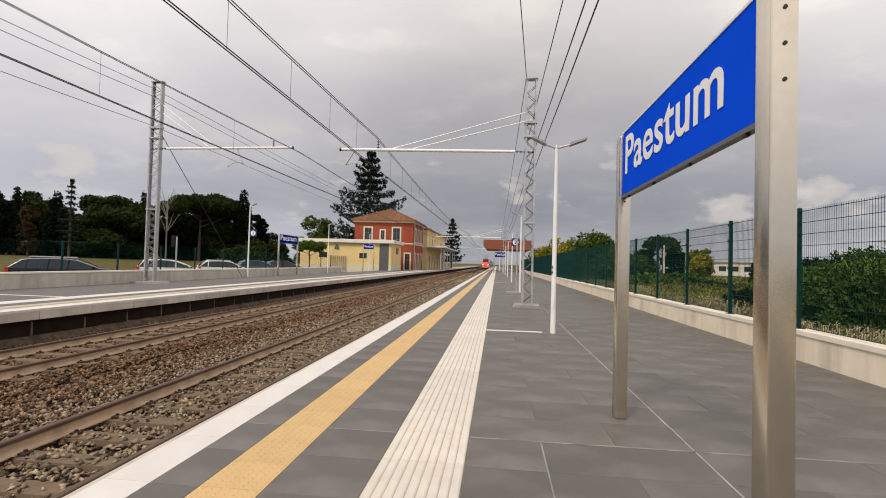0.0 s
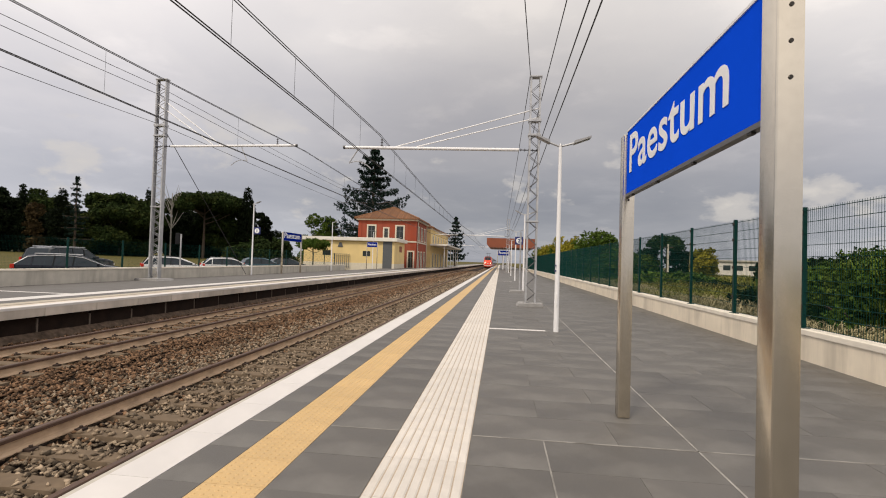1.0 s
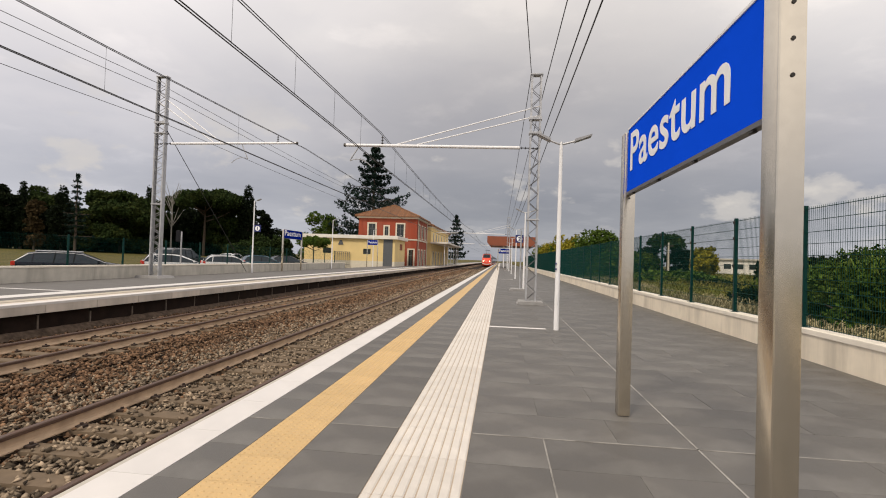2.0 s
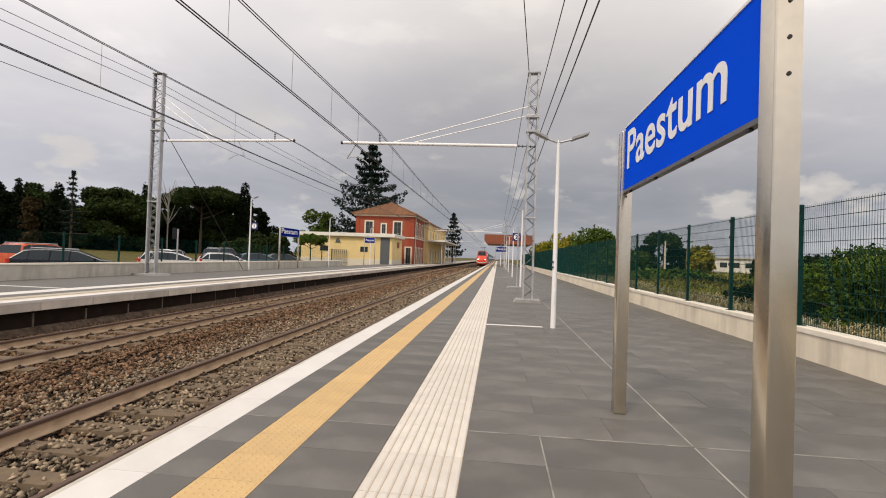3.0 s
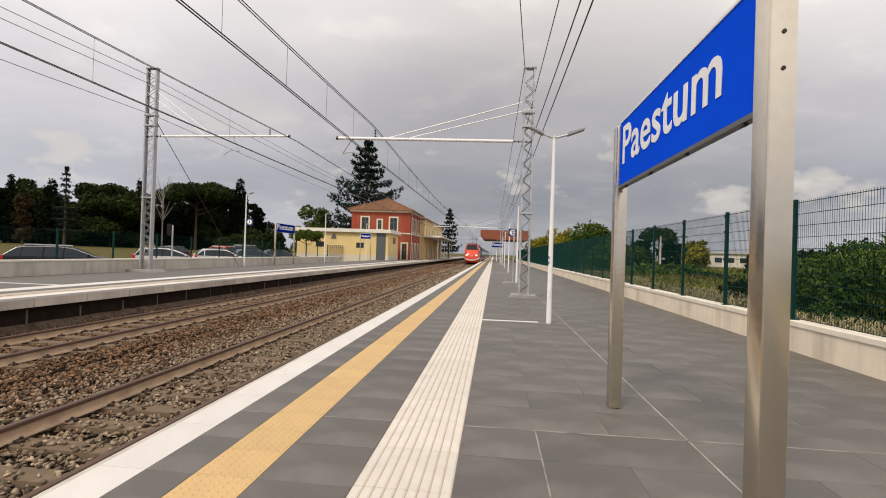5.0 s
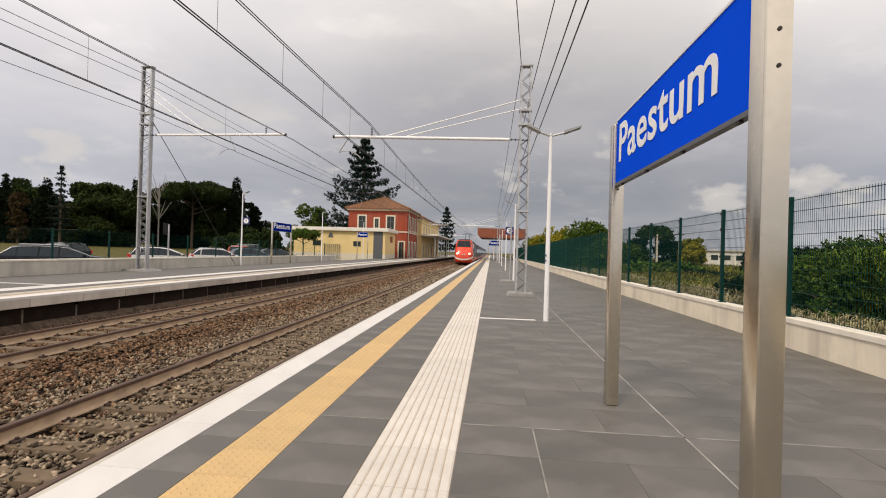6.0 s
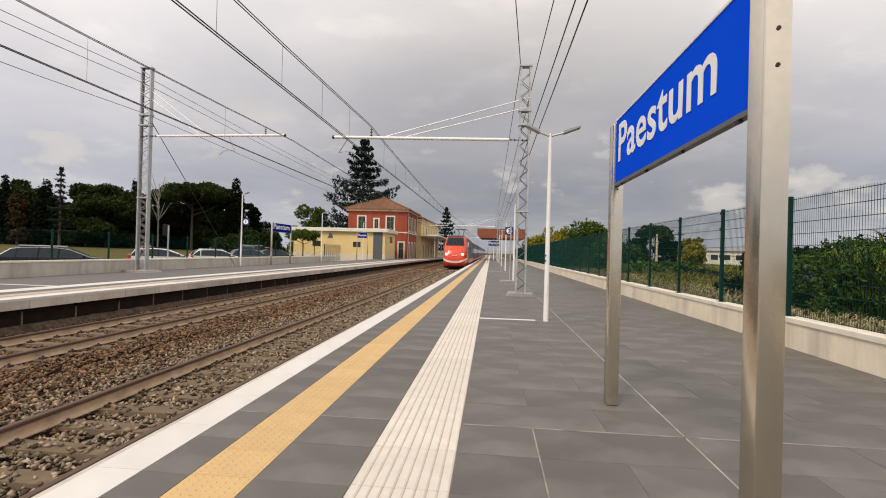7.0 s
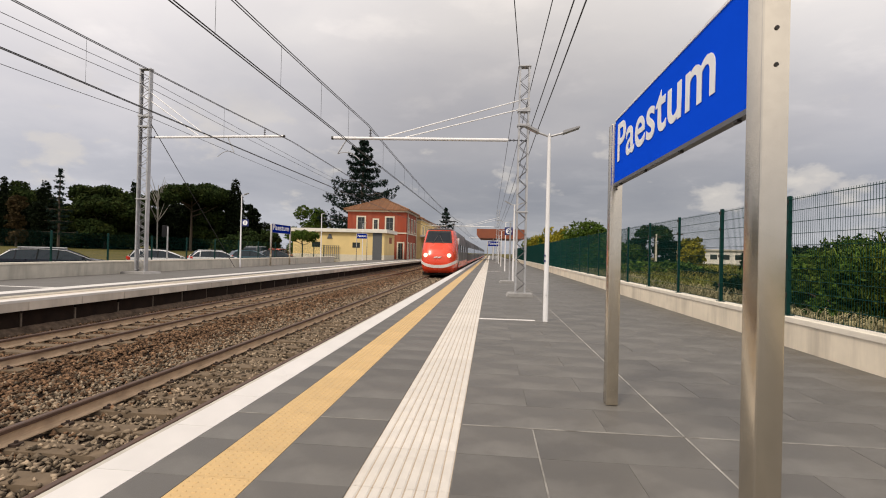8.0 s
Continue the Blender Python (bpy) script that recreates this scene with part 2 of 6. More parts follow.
M_STEEL = mat("brushed_steel", (0.68, 0.61, 0.50), 0.23, metal=1.0, var=0.03, scale=20, bump=0.03, bump_scale=200, stain=0.0)
M_GALV = mat("galvanised_steel", (0.44, 0.44, 0.45), 0.5, metal=0.6, var=0.15, scale=5, stain=0.3, stain_col=(0.28, 0.27, 0.26))
M_LAMPPOLE = mat("white_painted_pole", (0.78, 0.77, 0.77), 0.4, var=0.04, scale=3, stain=0.15, stain_col=(0.55, 0.53, 0.5))
M_BLUE = mat("blue_sign_enamel", (0.0, 0.078, 0.76), 0.5, var=0.04, scale=1.5, spec=0.0)
M_DARKBLUE = mat("dark_blue_sign", (0.012, 0.02, 0.12), 0.4, var=0.05)
M_SIGNWHITE = mat("white_vinyl", (0.84, 0.84, 0.84), 0.5, var=0.02)
M_ALU = mat("dark_aluminium_trim", (0.16, 0.155, 0.16), 0.45, metal=0.7, var=0.1)
M_BOLT = mat("dark_bolt", (0.05, 0.045, 0.04), 0.5, metal=0.7)
M_GREEN = mat("green_powder_coat", (0.002, 0.032, 0.028), 0.4, var=0.1, scale=5, spec=0.15)
M_WIRE = mat("dark_wire", (0.035, 0.035, 0.038), 0.6, metal=0.3, var=0.1)
M_FENCEWIRE = mat("dark_green_wire", (0.002, 0.040, 0.034), 0.5, var=0.1, spec=0.1)
M_GLASSINS = mat("insulator_glaze", (0.10, 0.10, 0.11), 0.25, var=0.1)
M_GRASS = two_tone("field_grass", (0.085, 0.075, 0.022), (0.14, 0.105, 0.04), scale=0.25, bump=0.8, bump_scale=8, island=0)
M_BLADE = two_tone("grass_blades", (0.12, 0.125, 0.024), (0.25, 0.19, 0.065), scale=0.5)
# near-black leaves; the shade below and within the crowns is in this colour
M_LEAFDARKSHADE = two_tone("dark_shaded_leaves", (0.006, 0.011, 0.004), (0.014, 0.019, 0.006), scale=0.6, island=0.35)
M_LEAFPINE = two_tone("pine_needles", (0.020, 0.034, 0.009), (0.050, 0.058, 0.013), scale=0.5, island=0.4)
M_LEAFMID = two_tone("green_leaves", (0.050, 0.088, 0.014), (0.115, 0.135, 0.023), scale=0.8, island=0.4)
M_LEAFYEL = two_tone("yellow_green_leaves", (0.24, 0.205, 0.022), (0.11, 0.12, 0.02), scale=0.7, island=0.35)
M_REED = two_tone("reed_leaves", (0.052, 0.090, 0.012), (0.14, 0.148, 0.025), scale=0.8, island=0.4)
M_DRYGRASS = two_tone("dry_grass", (0.34, 0.29, 0.17), (0.20, 0.19, 0.08), scale=1.5, island=0.3)
M_DRY = two_tone("dry_foliage", (0.05, 0.034, 0.015), (0.022, 0.02, 0.008), scale=0.7, island=0.3)
M_ARAUC = two_tone("blue_green_needles", (0.010, 0.022, 0.017), (0.018, 0.032, 0.022), scale=0.7, island=0.35)
M_PALEBARK = mat("pale_bark", (0.30, 0.28, 0.25), 0.9, var=0.25, scale=8, bump=0.5, bump_scale=20)
M_BARK = mat("bark", (0.07, 0.05, 0.035), 0.95, var=0.35, scale=8, bump=0.8, bump_scale=20)
M_REDWALL = mat("red_plaster", (0.29, 0.051, 0.022), 0.85, var=0.12, scale=0.7, bump=0.1, stain=0.6, stain_col=(0.36, 0.12, 0.07), stain_scale=0.7, streak=True)
M_YELWALL = mat("yellow_plaster", (0.72, 0.54, 0.25), 0.85, var=0.08, scale=0.6, bump=0.1, stain=0.25, stain_col=(0.48, 0.36, 0.18), stain_scale=0.5, streak=True)
M_STONETRIM = mat("pale_stone_trim", (0.62, 0.56, 0.45), 0.8, var=0.08, scale=2)
M_ROOFTILE = mat("terracotta_tiles", (0.215, 0.098, 0.045), 0.85, var=0.25, scale=3, bump=0.4, bump_scale=8, island=0.25)
M_DARKGLASS = mat("dark_window_glass", (0.03, 0.035, 0.032), 0.12, var=0.1, scale=1)
M_DOORGREY = mat("grey_painted_door", (0.09, 0.095, 0.10), 0.5, var=0.1)
M_BROWN = mat("rust_brown_cladding", (0.24, 0.065, 0.028), 0.6, var=0.12, scale=0.6, stain=0.2, stain_col=(0.16, 0.05, 0.03))
M_CANOPYW = mat("white_canopy_metal", (0.72, 0.68, 0.60), 0.55, var=0.06, scale=1)
M_FOOTING = mat("broken_mortar", (0.115, 0.082, 0.06), 0.95, var=0.35, scale=9, bump=0.9, bump_scale=22, stain=0.9, stain_col=(0.03, 0.022, 0.016), stain_scale=3.0, spec=0.1)
M_PLINTH = mat("cement_plinth", (0.30, 0.29, 0.28), 0.85, var=0.12, scale=4, bump=0.2, bump_scale=60, stain=0.4, stain_col=(0.18, 0.17, 0.16))
# a darker, deeper blue than the near board's enamel
M_FARBLUE = mat("far_blue_sign", (0.002, 0.016, 0.21), 0.5, var=0.06, spec=0.0)
M_LAMPHEAD = mat("grey_lamp_head", (0.30, 0.30, 0.31), 0.5, var=0.06)
# ---- the setting ----
EDGE, FAR_Y, NEAR_Y = -2.40, 330.0, -70.0
RAIL_Z = -0.54
AXIS_NEAR, AXIS_FAR = -4.19, -8.76
L_EDGE, L_WALL, L_Z = -10.50, -16.60, 0.08
R_WALL = 4.82


def field_z(x):
    """The field beyond the car park rises gently."""
    return -0.3 + 1.0 * min(1.0, max(0.0, (-x - 35) / 70))


def ground():
    bm = bmesh.new()
    nx, ny = 60, 80
    xs = [-900 + 1800 * i / nx for i in range(nx + 1)]
    xs = sorted(set(xs + [-16.9, -16.75, -24, -35, -40, -65, 5.0, 5.1, 8, 12, 20, 40]))
    ys = sorted([-120 + 20 * j for j in range(28)] + [600, 900, 1500, 2500])
    grid = [[bm.verts.new((x, y, -1.3 if -16.9 < x < 5.1 else 0.12 + 0.10 * noise.noise(Vector((x * 0.05, y * 0.05, 0))) if x > 0 else field_z(x))) for x in xs] for y in ys]
    for j in range(len(ys) - 1):
        for i in range(len(xs) - 1):
            bm.faces.new((grid[j][i], grid[j][i + 1], grid[j + 1][i + 1], grid[j + 1][i]))
    g = part("ground", bm, M_GRASS)
    tagged(g, "dry grass field beside the railway line", "ground", kind="structure")


def trackbed():
    bm = bmesh.new()
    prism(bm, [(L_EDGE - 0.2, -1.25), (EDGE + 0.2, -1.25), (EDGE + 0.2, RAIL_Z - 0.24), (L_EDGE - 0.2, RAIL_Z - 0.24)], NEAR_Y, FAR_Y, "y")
    b = part("shaded_ballast_bed", bm, M_BEDSHADE)
    tagged(b, "near-black brown ballast bed, shade between the stones put into its colour", "track bed", kind="structure")


RAIL_OUT = [(-0.07, 0), (0.07, 0), (0.07, 0.012), (0.018, 0.03), (0.011, 0.05), (0.011, 0.115), (0.034, 0.130), (0.036, 0.158), (0.028, 0.17),
            (-0.028, 0.17), (-0.036, 0.158), (-0.034, 0.130), (-0.011, 0.115), (-0.011, 0.05), (-0.018, 0.03), (-0.07, 0.012)]


def rails():
    for axis in (AXIS_NEAR, AXIS_FAR):
        for side in (-0.7525, 0.7525):
            r = thing("rail", "rusty brown steel rail with a worn dark head", "rail", axis + side, 0, RAIL_Z - 0.17, group="rails of both tracks")
            bm = bmesh.new()
            prism(bm, RAIL_OUT, NEAR_Y, FAR_Y, "y")
            part("rail_web", bm, M_RAILSIDE, r)
            bm = bmesh.new()
            prism(bm, [(-0.0375, 0.128), (0.0375, 0.128), (0.0375, 0.162), (0.029, 0.1735), (-0.029, 0.1735), (-0.0375, 0.162)], NEAR_Y, FAR_Y, "y")
            part("rail_head", bm, M_RAILTOP, r, "worn dark running surface")


def right_platform():
    bm = bmesh.new()
    box(bm, EDGE + 0.12, R_WALL + 0.02, NEAR_Y, FAR_Y, -1.25, -0.004)
    p = part("platform", bm, M_GROUT)
    tagged(p, "grey stone-paved railway platform with pale joints", "platform", kind="structure")
    bm = bmesh.new()
    box(bm, EDGE - 0.045, EDGE + 0.118, NEAR_Y, FAR_Y, -1.2, -0.004, 0.003)
    tagged(part("trim_nosing", bm, M_GREYCONC), "grey concrete nosing of the platform edge", "platform edge", kind="structure")
    return p


def left_platform():
    bm = bmesh.new()
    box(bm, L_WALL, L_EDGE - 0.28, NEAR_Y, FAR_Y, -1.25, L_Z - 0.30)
    w = part("platform_wall", bm, M_DARKWALLSHADE)
    tagged(w, "old dark masonry wall, the platform lip's shade put into its colour", "wall", kind="structure")
    bm = bmesh.new()
    box(bm, L_WALL, L_EDGE - 0.9, NEAR_Y, FAR_Y, L_Z - 0.30, L_Z)
    p = part("pavement", bm, M_ASPH)
    tagged(p, "grey paving of the opposite platform", "platform", kind="structure")


def right_wall():
    bm = bmesh.new()
    box(bm, R_WALL, R_WALL + 0.26, NEAR_Y, 118, -0.2, 0.40)
    w = part("wall_east", bm, M_CREAM)
    tagged(w, "low cream concrete wall with rain streaks", "wall", kind="structure")
    bm = bmesh.new()
    box(bm, R_WALL - 0.02, R_WALL + 0.28, NEAR_Y, 118, 0.402, 0.49, 0.012)
    c = part("trim_coping", bm, M_COPING)
    tagged(c, "pale concrete coping on the low wall", "coping", kind="structure")


def left_wall():
    bm = bmesh.new()
    box(bm, L_WALL - 0.22, L_WALL - 0.003, NEAR_Y, 52, -0.3, 0.60)
    w = part("wall_west", bm, M_GREYCONC)
    tagged(w, "low stained grey concrete wall behind the platform", "wall", kind="structure")
    bm = bmesh.new()
    box(bm, L_WALL - 0.25, L_WALL + 0.02, NEAR_Y, 52, 0.602, 0.67, 0.01)
    c = part("trim_coping_west", bm, M_COPING)
    tagged(c, "pale coping along the grey wall", "coping", kind="structure")


ground()
trackbed()
rails()
PLATFORM = right_platform()
left_platform()
right_wall()
left_wall()
# ---- strips and paving helpers ----


def strip(name, label, x0, x1, material, length, top, ribs=0, dots=False, near=13.0):
    """A band of stones along the platform: single stones near by, a joined run beyond."""
    s = thing(name, label, "paving strip", kind="structure")
    w = x1 - x0 - 0.004

    def stone(bm, y0, y1, detail):
        box(bm, -w / 2, w / 2, y0, y1, -0.03, 0.0)
        if ribs:
            bm.faces.ensure_lookup_table()
            for f in bm.faces[-6:]:
                f.material_index = 1
        if ribs and detail:
            for k in range(ribs):
                c = -w / 2 + w * (k + 0.5) / ribs
                rw = w / ribs * 0.43
                prism(bm, [(c - rw, 0.0), (c - rw * 0.7, 0.005), (c + rw * 0.7, 0.005), (c + rw, 0.0)], y0, y1, "y")
        if dots and detail:
            for i in range(7):
                for j in range(7):
                    cx, cy = -w / 2 + w * (i + 0.5) / 7, y0 + (y1 - y0) * (j + 0.5) / 7
                    bmesh.ops.create_cone(bm, cap_ends=True, segments=6, radius1=0.016, radius2=0.009, depth=0.005, matrix=Matrix.Translation((cx, cy, 0.0025)))
    bm = bmesh.new()
    stone(bm, 0.0, length - 0.004, True)
    me = mesh_of("stone", bm, [material, M_GROOVE] if ribs else material)
    y = -1.9
    while y < near:
        piece("stone", me, s, pose((x0 + x1) / 2, y, top))
        y += length
    bm = bmesh.new()
    while y < 60:
        stone(bm, y, y + length * 4 - 0.006, bool(ribs))
        y += length * 4
    stone(bm, y, FAR_Y, bool(ribs))
    stone(bm, NEAR_Y, -1.9, bool(ribs))
    far = part("strip_run", bm, [material, M_GROOVE] if ribs else material, s)
    far.location = ((x0 + x1) / 2, 0, top)
    tagged(far, kind="stuff")


# ---- the name board ----


def letters(text, size, material, name="lettering", bold=0.0, depth=0.004, spacing=1.0):
    cu = bpy.data.curves.new(name, "FONT")
    cu.body, cu.size, cu.extrude, cu.offset, cu.space_character = text, size, depth, bold, spacing
    cu.resolution_u = 4
    tmp = new(name, cu)
    bpy.context.view_layer.update()
    me = bpy.data.meshes.new_from_object(tmp.evaluated_get(bpy.context.evaluated_depsgraph_get()))
    bpy.data.objects.remove(tmp)
    xs = [v.co.x for v in me.vertices]
    me.transform(Matrix.Translation((-min(xs), 0, 0)))
    me.materials.clear()
    me.materials.append(material)
    return me, max(xs) - min(xs)


def steel_post(parent, x0, x1, y0, y1, top, bolts=()):
    bm = bmesh.new()
    box(bm, x0, x1, y0, y1, 0.004, top, 0.008)
    p = part("post", bm, M_STEEL, parent, "brushed steel post", smooth=True)
    bm = bmesh.new()
    box(bm, x0 - 0.0015, x0 + 0.006, y0 - 0.0015, y0 + 0.006, 0.004, top - 0.01)
    part("corner_seam", bm, M_STEEL, p)
    for z in bolts:
        bm = bmesh.new()
        rod(bm, ((x0 + x1) / 2, y0 - 0.004, z), ((x0 + x1) / 2, y0 + 0.01, z), 0.009, n=12)
        part("bolt", bm, M_BOLT, p, "dark bolt head")
    return p


def name_board(x, y, z, rz, length, z0, z1, near_bolts=(), text_span=None, cap=0.36, post=(0.10, 0.13), label="", enamel=M_BLUE):
    """Board along local y from 0 (near end) to length, its face towards local -x."""
    b = thing("station_sign", label, "station sign", x, y, z, rz, group="station name boards")
    pw, pd = post
    near_x, far_x = (-0.055, -0.030) if near_bolts else (-0.045, -0.045)
    steel_post(b, near_x, near_x + pw + 0.008, -pd, -0.004, z1 + 0.25 if near_bolts else z1 - 0.02, near_bolts)
    steel_post(b, far_x, far_x + pw + 0.008, length + 0.004, length + pd, z1 - 0.02, (z0 - 0.05,) if near_bolts else ())
    bm = bmesh.new()
    box(bm, 0.0, 0.035, 0.0, length, z0, z1, 0.004)
    panel = part("sign_panel", bm, enamel, b, "blue enamel panel")
    bm = bmesh.new()
    box(bm, -0.006, 0.041, 0.0, length, z0 - 0.022, z0 + 0.004)
    part("bottom_rail", bm, M_ALU, panel)
    bm = bmesh.new()
    box(bm, -0.006, 0.041, 0.0, length, z1 - 0.004, z1 + 0.012)
    part("top_rail", bm, M_LAMPPOLE, panel)
    for k in range(4):
        bm = bmesh.new()
        yy = length * (0.08 + 0.28 * k)
        box(bm, -0.004, 0.02, yy - 0.02, yy + 0.02, z0 - 0.036, z0 - 0.023, 0.003)
        part("bracket", bm, M_BOLT, panel)
    me, w = letters("Paestum", 1.0, M_SIGNWHITE, bold=0.013, depth=0.0015, spacing=1.03)
    far, near = text_span
    k = (far - near) / w
    t = new("lettering", me)
    t.parent = panel
    # text runs from the far end to the near one, upright, on the face towards -x
    t.matrix_basis = Matrix(((0, 0, -1, -0.003), (-k, 0, 0, far), (0, cap / 0.70, 0, z0 + 0.325 * (z1 - z0)), (0, 0, 0, 1)))
    tagged(t, "white lettering reading Paestum")
    return b


# ---- catenary masts ----


def insulator(bm, a, b, discs=4, r=0.055):
    a, b = Vector(a), Vector(b)
    rod(bm, a, b, 0.018, n=6)
    for k in range(discs):
        c = a.lerp(b, (k + 0.5) / discs)
        d = (b - a).normalized() * 0.018
        rod(bm, c - d, c + d, r, r * 0.5, n=10)


def mast(x, y, z, top, side, boom_z, boom_x0, boom_x1, stay_z, arm_x, arm_z, ins_x, base=0.45, w=0.30, label="", lace=M_ALU, stay_at=(0.30, 0.42)):
    m = thing("catenary_mast", label, "catenary mast", x, y, z, group="catenary masts")
    bm = bmesh.new()
    prism(bm, [(-base, 0.0), (base, 0.0), (base * 0.86, 0.10), (-base * 0.86, 0.10)], -base, base, "y")
    part("plinth", bm, M_PLINTH, m, "grey concrete plinth")
    for s in (-1, 1):
        bm = bmesh.new()
        prism(bm, [(s * w / 2 + s * a, b) for a, b in ((-0.03, -0.11), (0.03, -0.11), (0.03, 0.11), (-0.03, 0.11), (-0.03, 0.096), (0.018, 0.096), (0.018, -0.096), (-0.03, -0.096))], 0.10, top, "z")
        legs = part("mast_leg", bm, M_GALV, m)
    for f in (-1, 1):
        bm = bmesh.new()
        step, zz, s, line = 0.27, 0.14, -1, []
        while zz < top - 0.1:
            line.append((s * w / 2, f * 0.10, zz))
            zz += step
            s = -s
        tube(bm, line, 0.015 if lace is M_ALU else 0.022)
        part("lacing", bm, lace, legs)
    for zz, h in ((top * 0.36, 0.05), (boom_z - z + 0.42, 0.07), (boom_z - z + 0.9, 0.1), (top - 0.06, 0.05)):
        bm = bmesh.new()
        box(bm, -w / 2 - 0.06, w / 2 + 0.06, -0.135, 0.135, zz, zz + h, 0.006)
        part("clamp", bm, M_GALV, legs)
    bz = boom_z - z
    bm = bmesh.new()
    rod(bm, (boom_x1 - x, 0, bz - 0.03), (boom_x0 - x, 0, bz + 0.03), 0.055, n=12)
    boom = part("boom", bm, M_LAMPPOLE, m, "white tubular boom", smooth=True)
    bm = bmesh.new()
    rod(bm, (boom_x0 - x, 0, bz + 0.03), (boom_x0 - x + side * 0.07, 0, bz + 0.03), 0.062, n=12)
    part("end_cap", bm, M_BOLT, boom)
    bm = bmesh.new()
    insulator(bm, (boom_x1 - x, 0, bz - 0.03), (side * -w / 2, 0, bz - 0.05), 5)
    part("insulator", bm, M_GLASSINS, boom)
    for k, sz in enumerate(stay_z):
        bm = bmesh.new()
        end = boom_x0 + (boom_x1 - boom_x0) * stay_at[k]
        rod(bm, (side * -w / 2, 0, sz - z), (end - x, 0, bz + 0.06), 0.02, n=8)
        part("stay_rod", bm, M_LAMPPOLE, m, "white stay rod")
    bm = bmesh.new()
    insulator(bm, (ins_x - x, 0, bz + 0.06), (ins_x - x, 0, bz + 0.36), 3)
    part("post_insulator", bm, M_GLASSINS, boom)
    bm = bmesh.new()
    jx = arm_x + side * -0.32
    rod(bm, (jx - x, 0, bz), (arm_x - x, 0, arm_z - z), 0.024, n=8)
    pts = [(arm_x - x + side * -0.13 * i, 0, arm_z - z + 0.05 - 0.016 * (i - 2) ** 2) for i in range(7)]
    for a, b in zip(pts, pts[1:]):
        rod(bm, a, b, 0.016, n=6)
    part("steady_arm", bm, M_GALV, boom)
    return m


# ---- overhead wires ----


def wire(name, label, pts, r=0.008, n=5):
    bm = bmesh.new()
    tube(bm, pts, r, n)
    w = part(name, bm, M_WIRE)
    return tagged(w, label, "overhead wire", group="overhead wires")


def catenary(x, zc, supports, sag, zm, drop_step=5.0, stagger=0.15):
    """Contact wire, messenger wire and droppers of one track."""
    c = thing("contact_line", "dark copper contact line with messenger wire and droppers", "overhead wire", group="overhead wires")
    con, mes, drops = [], [], []
    for i, (a, b) in enumerate(zip(supports, supports[1:])):
        n = max(4, int(round((b - a) / drop_step)))
        xa, xb = x + stagger * (-1) ** i, x + stagger * (-1) ** (i + 1)
        for k in range(n + 1):
            u = k / n
            q = Vector((xa + (xb - xa) * u, a + (b - a) * u, zc))
            top = Vector((q.x, q.y, zm - sag * 4 * u * (1 - u)))
            if k < n or b == supports[-1]:
                con.append(q)
                mes.append(top)
            if 0 < k < n:
                drops.append((q, top))
    for off in (-0.03, 0.03):
        for name, line, r in (("contact_wire", con, 0.011), ("messenger_wire", mes, 0.010)):
            bm = bmesh.new()
            tube(bm, [p + Vector((off, 0, 0)) for p in line], r)
            part(name, bm, M_WIRE, c)
    for q, t in drops:
        if q.y < 130:
            bm = bmesh.new()
            rod(bm, q, t, 0.004, n=4, cap=False)
            part("dropper", bm, M_WIRE, c)


# ---- lamps ----


def platform_lamp(x, y, z, top=3.88, arms=((-0.5, 0.21), (0.61, 0.18)), disc=False, r=0.055):
    l = thing("platform_lamp", "white steel lamp post with slim angled lamp heads" if len(arms) > 1 else "white steel lamp post with one slim lamp head",
              "lamp post", x, y, z, group="platform lamps")
    bm = bmesh.new()
    rod(bm, (0, 0, 0), (0, 0, top), r, r * 0.62, n=16)
    pole = part("pole", bm, M_LAMPPOLE, l, smooth=True)
    bm = bmesh.new()
    box(bm, -0.012, 0.012, -r - 0.012, -r + 0.01, 0.55, 0.80, 0.004)
    part("service_door", bm, M_LAMPPOLE, pole)
    bm = bmesh.new()
    rod(bm, (0, 0, top), (0, 0, top + 0.05), r * 0.75, r * 0.5, n=12)
    part("cap", bm, M_GALV, pole)
    for dx, dz in arms:
        s = 1 if dx > 0 else -1
        bm = bmesh.new()
        a, b = Vector((s * 0.03, 0, top)), Vector((dx * 0.45, 0, top + dz * 0.35))
        rod(bm, a, b, 0.022, n=8)
        arm = part("arm", bm, M_GALV, l)
        bm = bmesh.new()
        prism(bm, [(b.x, b.z - 0.02), (dx, top + dz - 0.015), (dx, top + dz + 0.02), (b.x, b.z + 0.035)], -0.11, 0.11, "y")
        part("lamp_head", bm, M_LAMPHEAD, arm, "slim grey lamp head")
    return l


def number_sign(parent, digit, x, z, size=0.36):
    bm = bmesh.new()
    box(bm, x - size / 2, x + size / 2, -0.045, -0.015, z - size / 2, z + size / 2, 0.006)
    p = part("number_plate", bm, M_DARKBLUE, parent, "dark blue plate with a white disc")
    bm = bmesh.new()
    rod(bm, (x, -0.052, z), (x, -0.046, z), size * 0.36, n=20)
    part("disc", bm, M_SIGNWHITE, p)
    me, w = letters(digit, size * 0.62, M_DARKBLUE, "numeral", bold=0.01, depth=0.002)
    t = new("numeral", me)
    t.parent = p
    t.matrix_basis = Matrix(((1, 0, 0, x - w / 2), (0, 0, -1, -0.056), (0, 1, 0, z - size * 0.21), (0, 0, 0, 1)))


# ---- fences ----


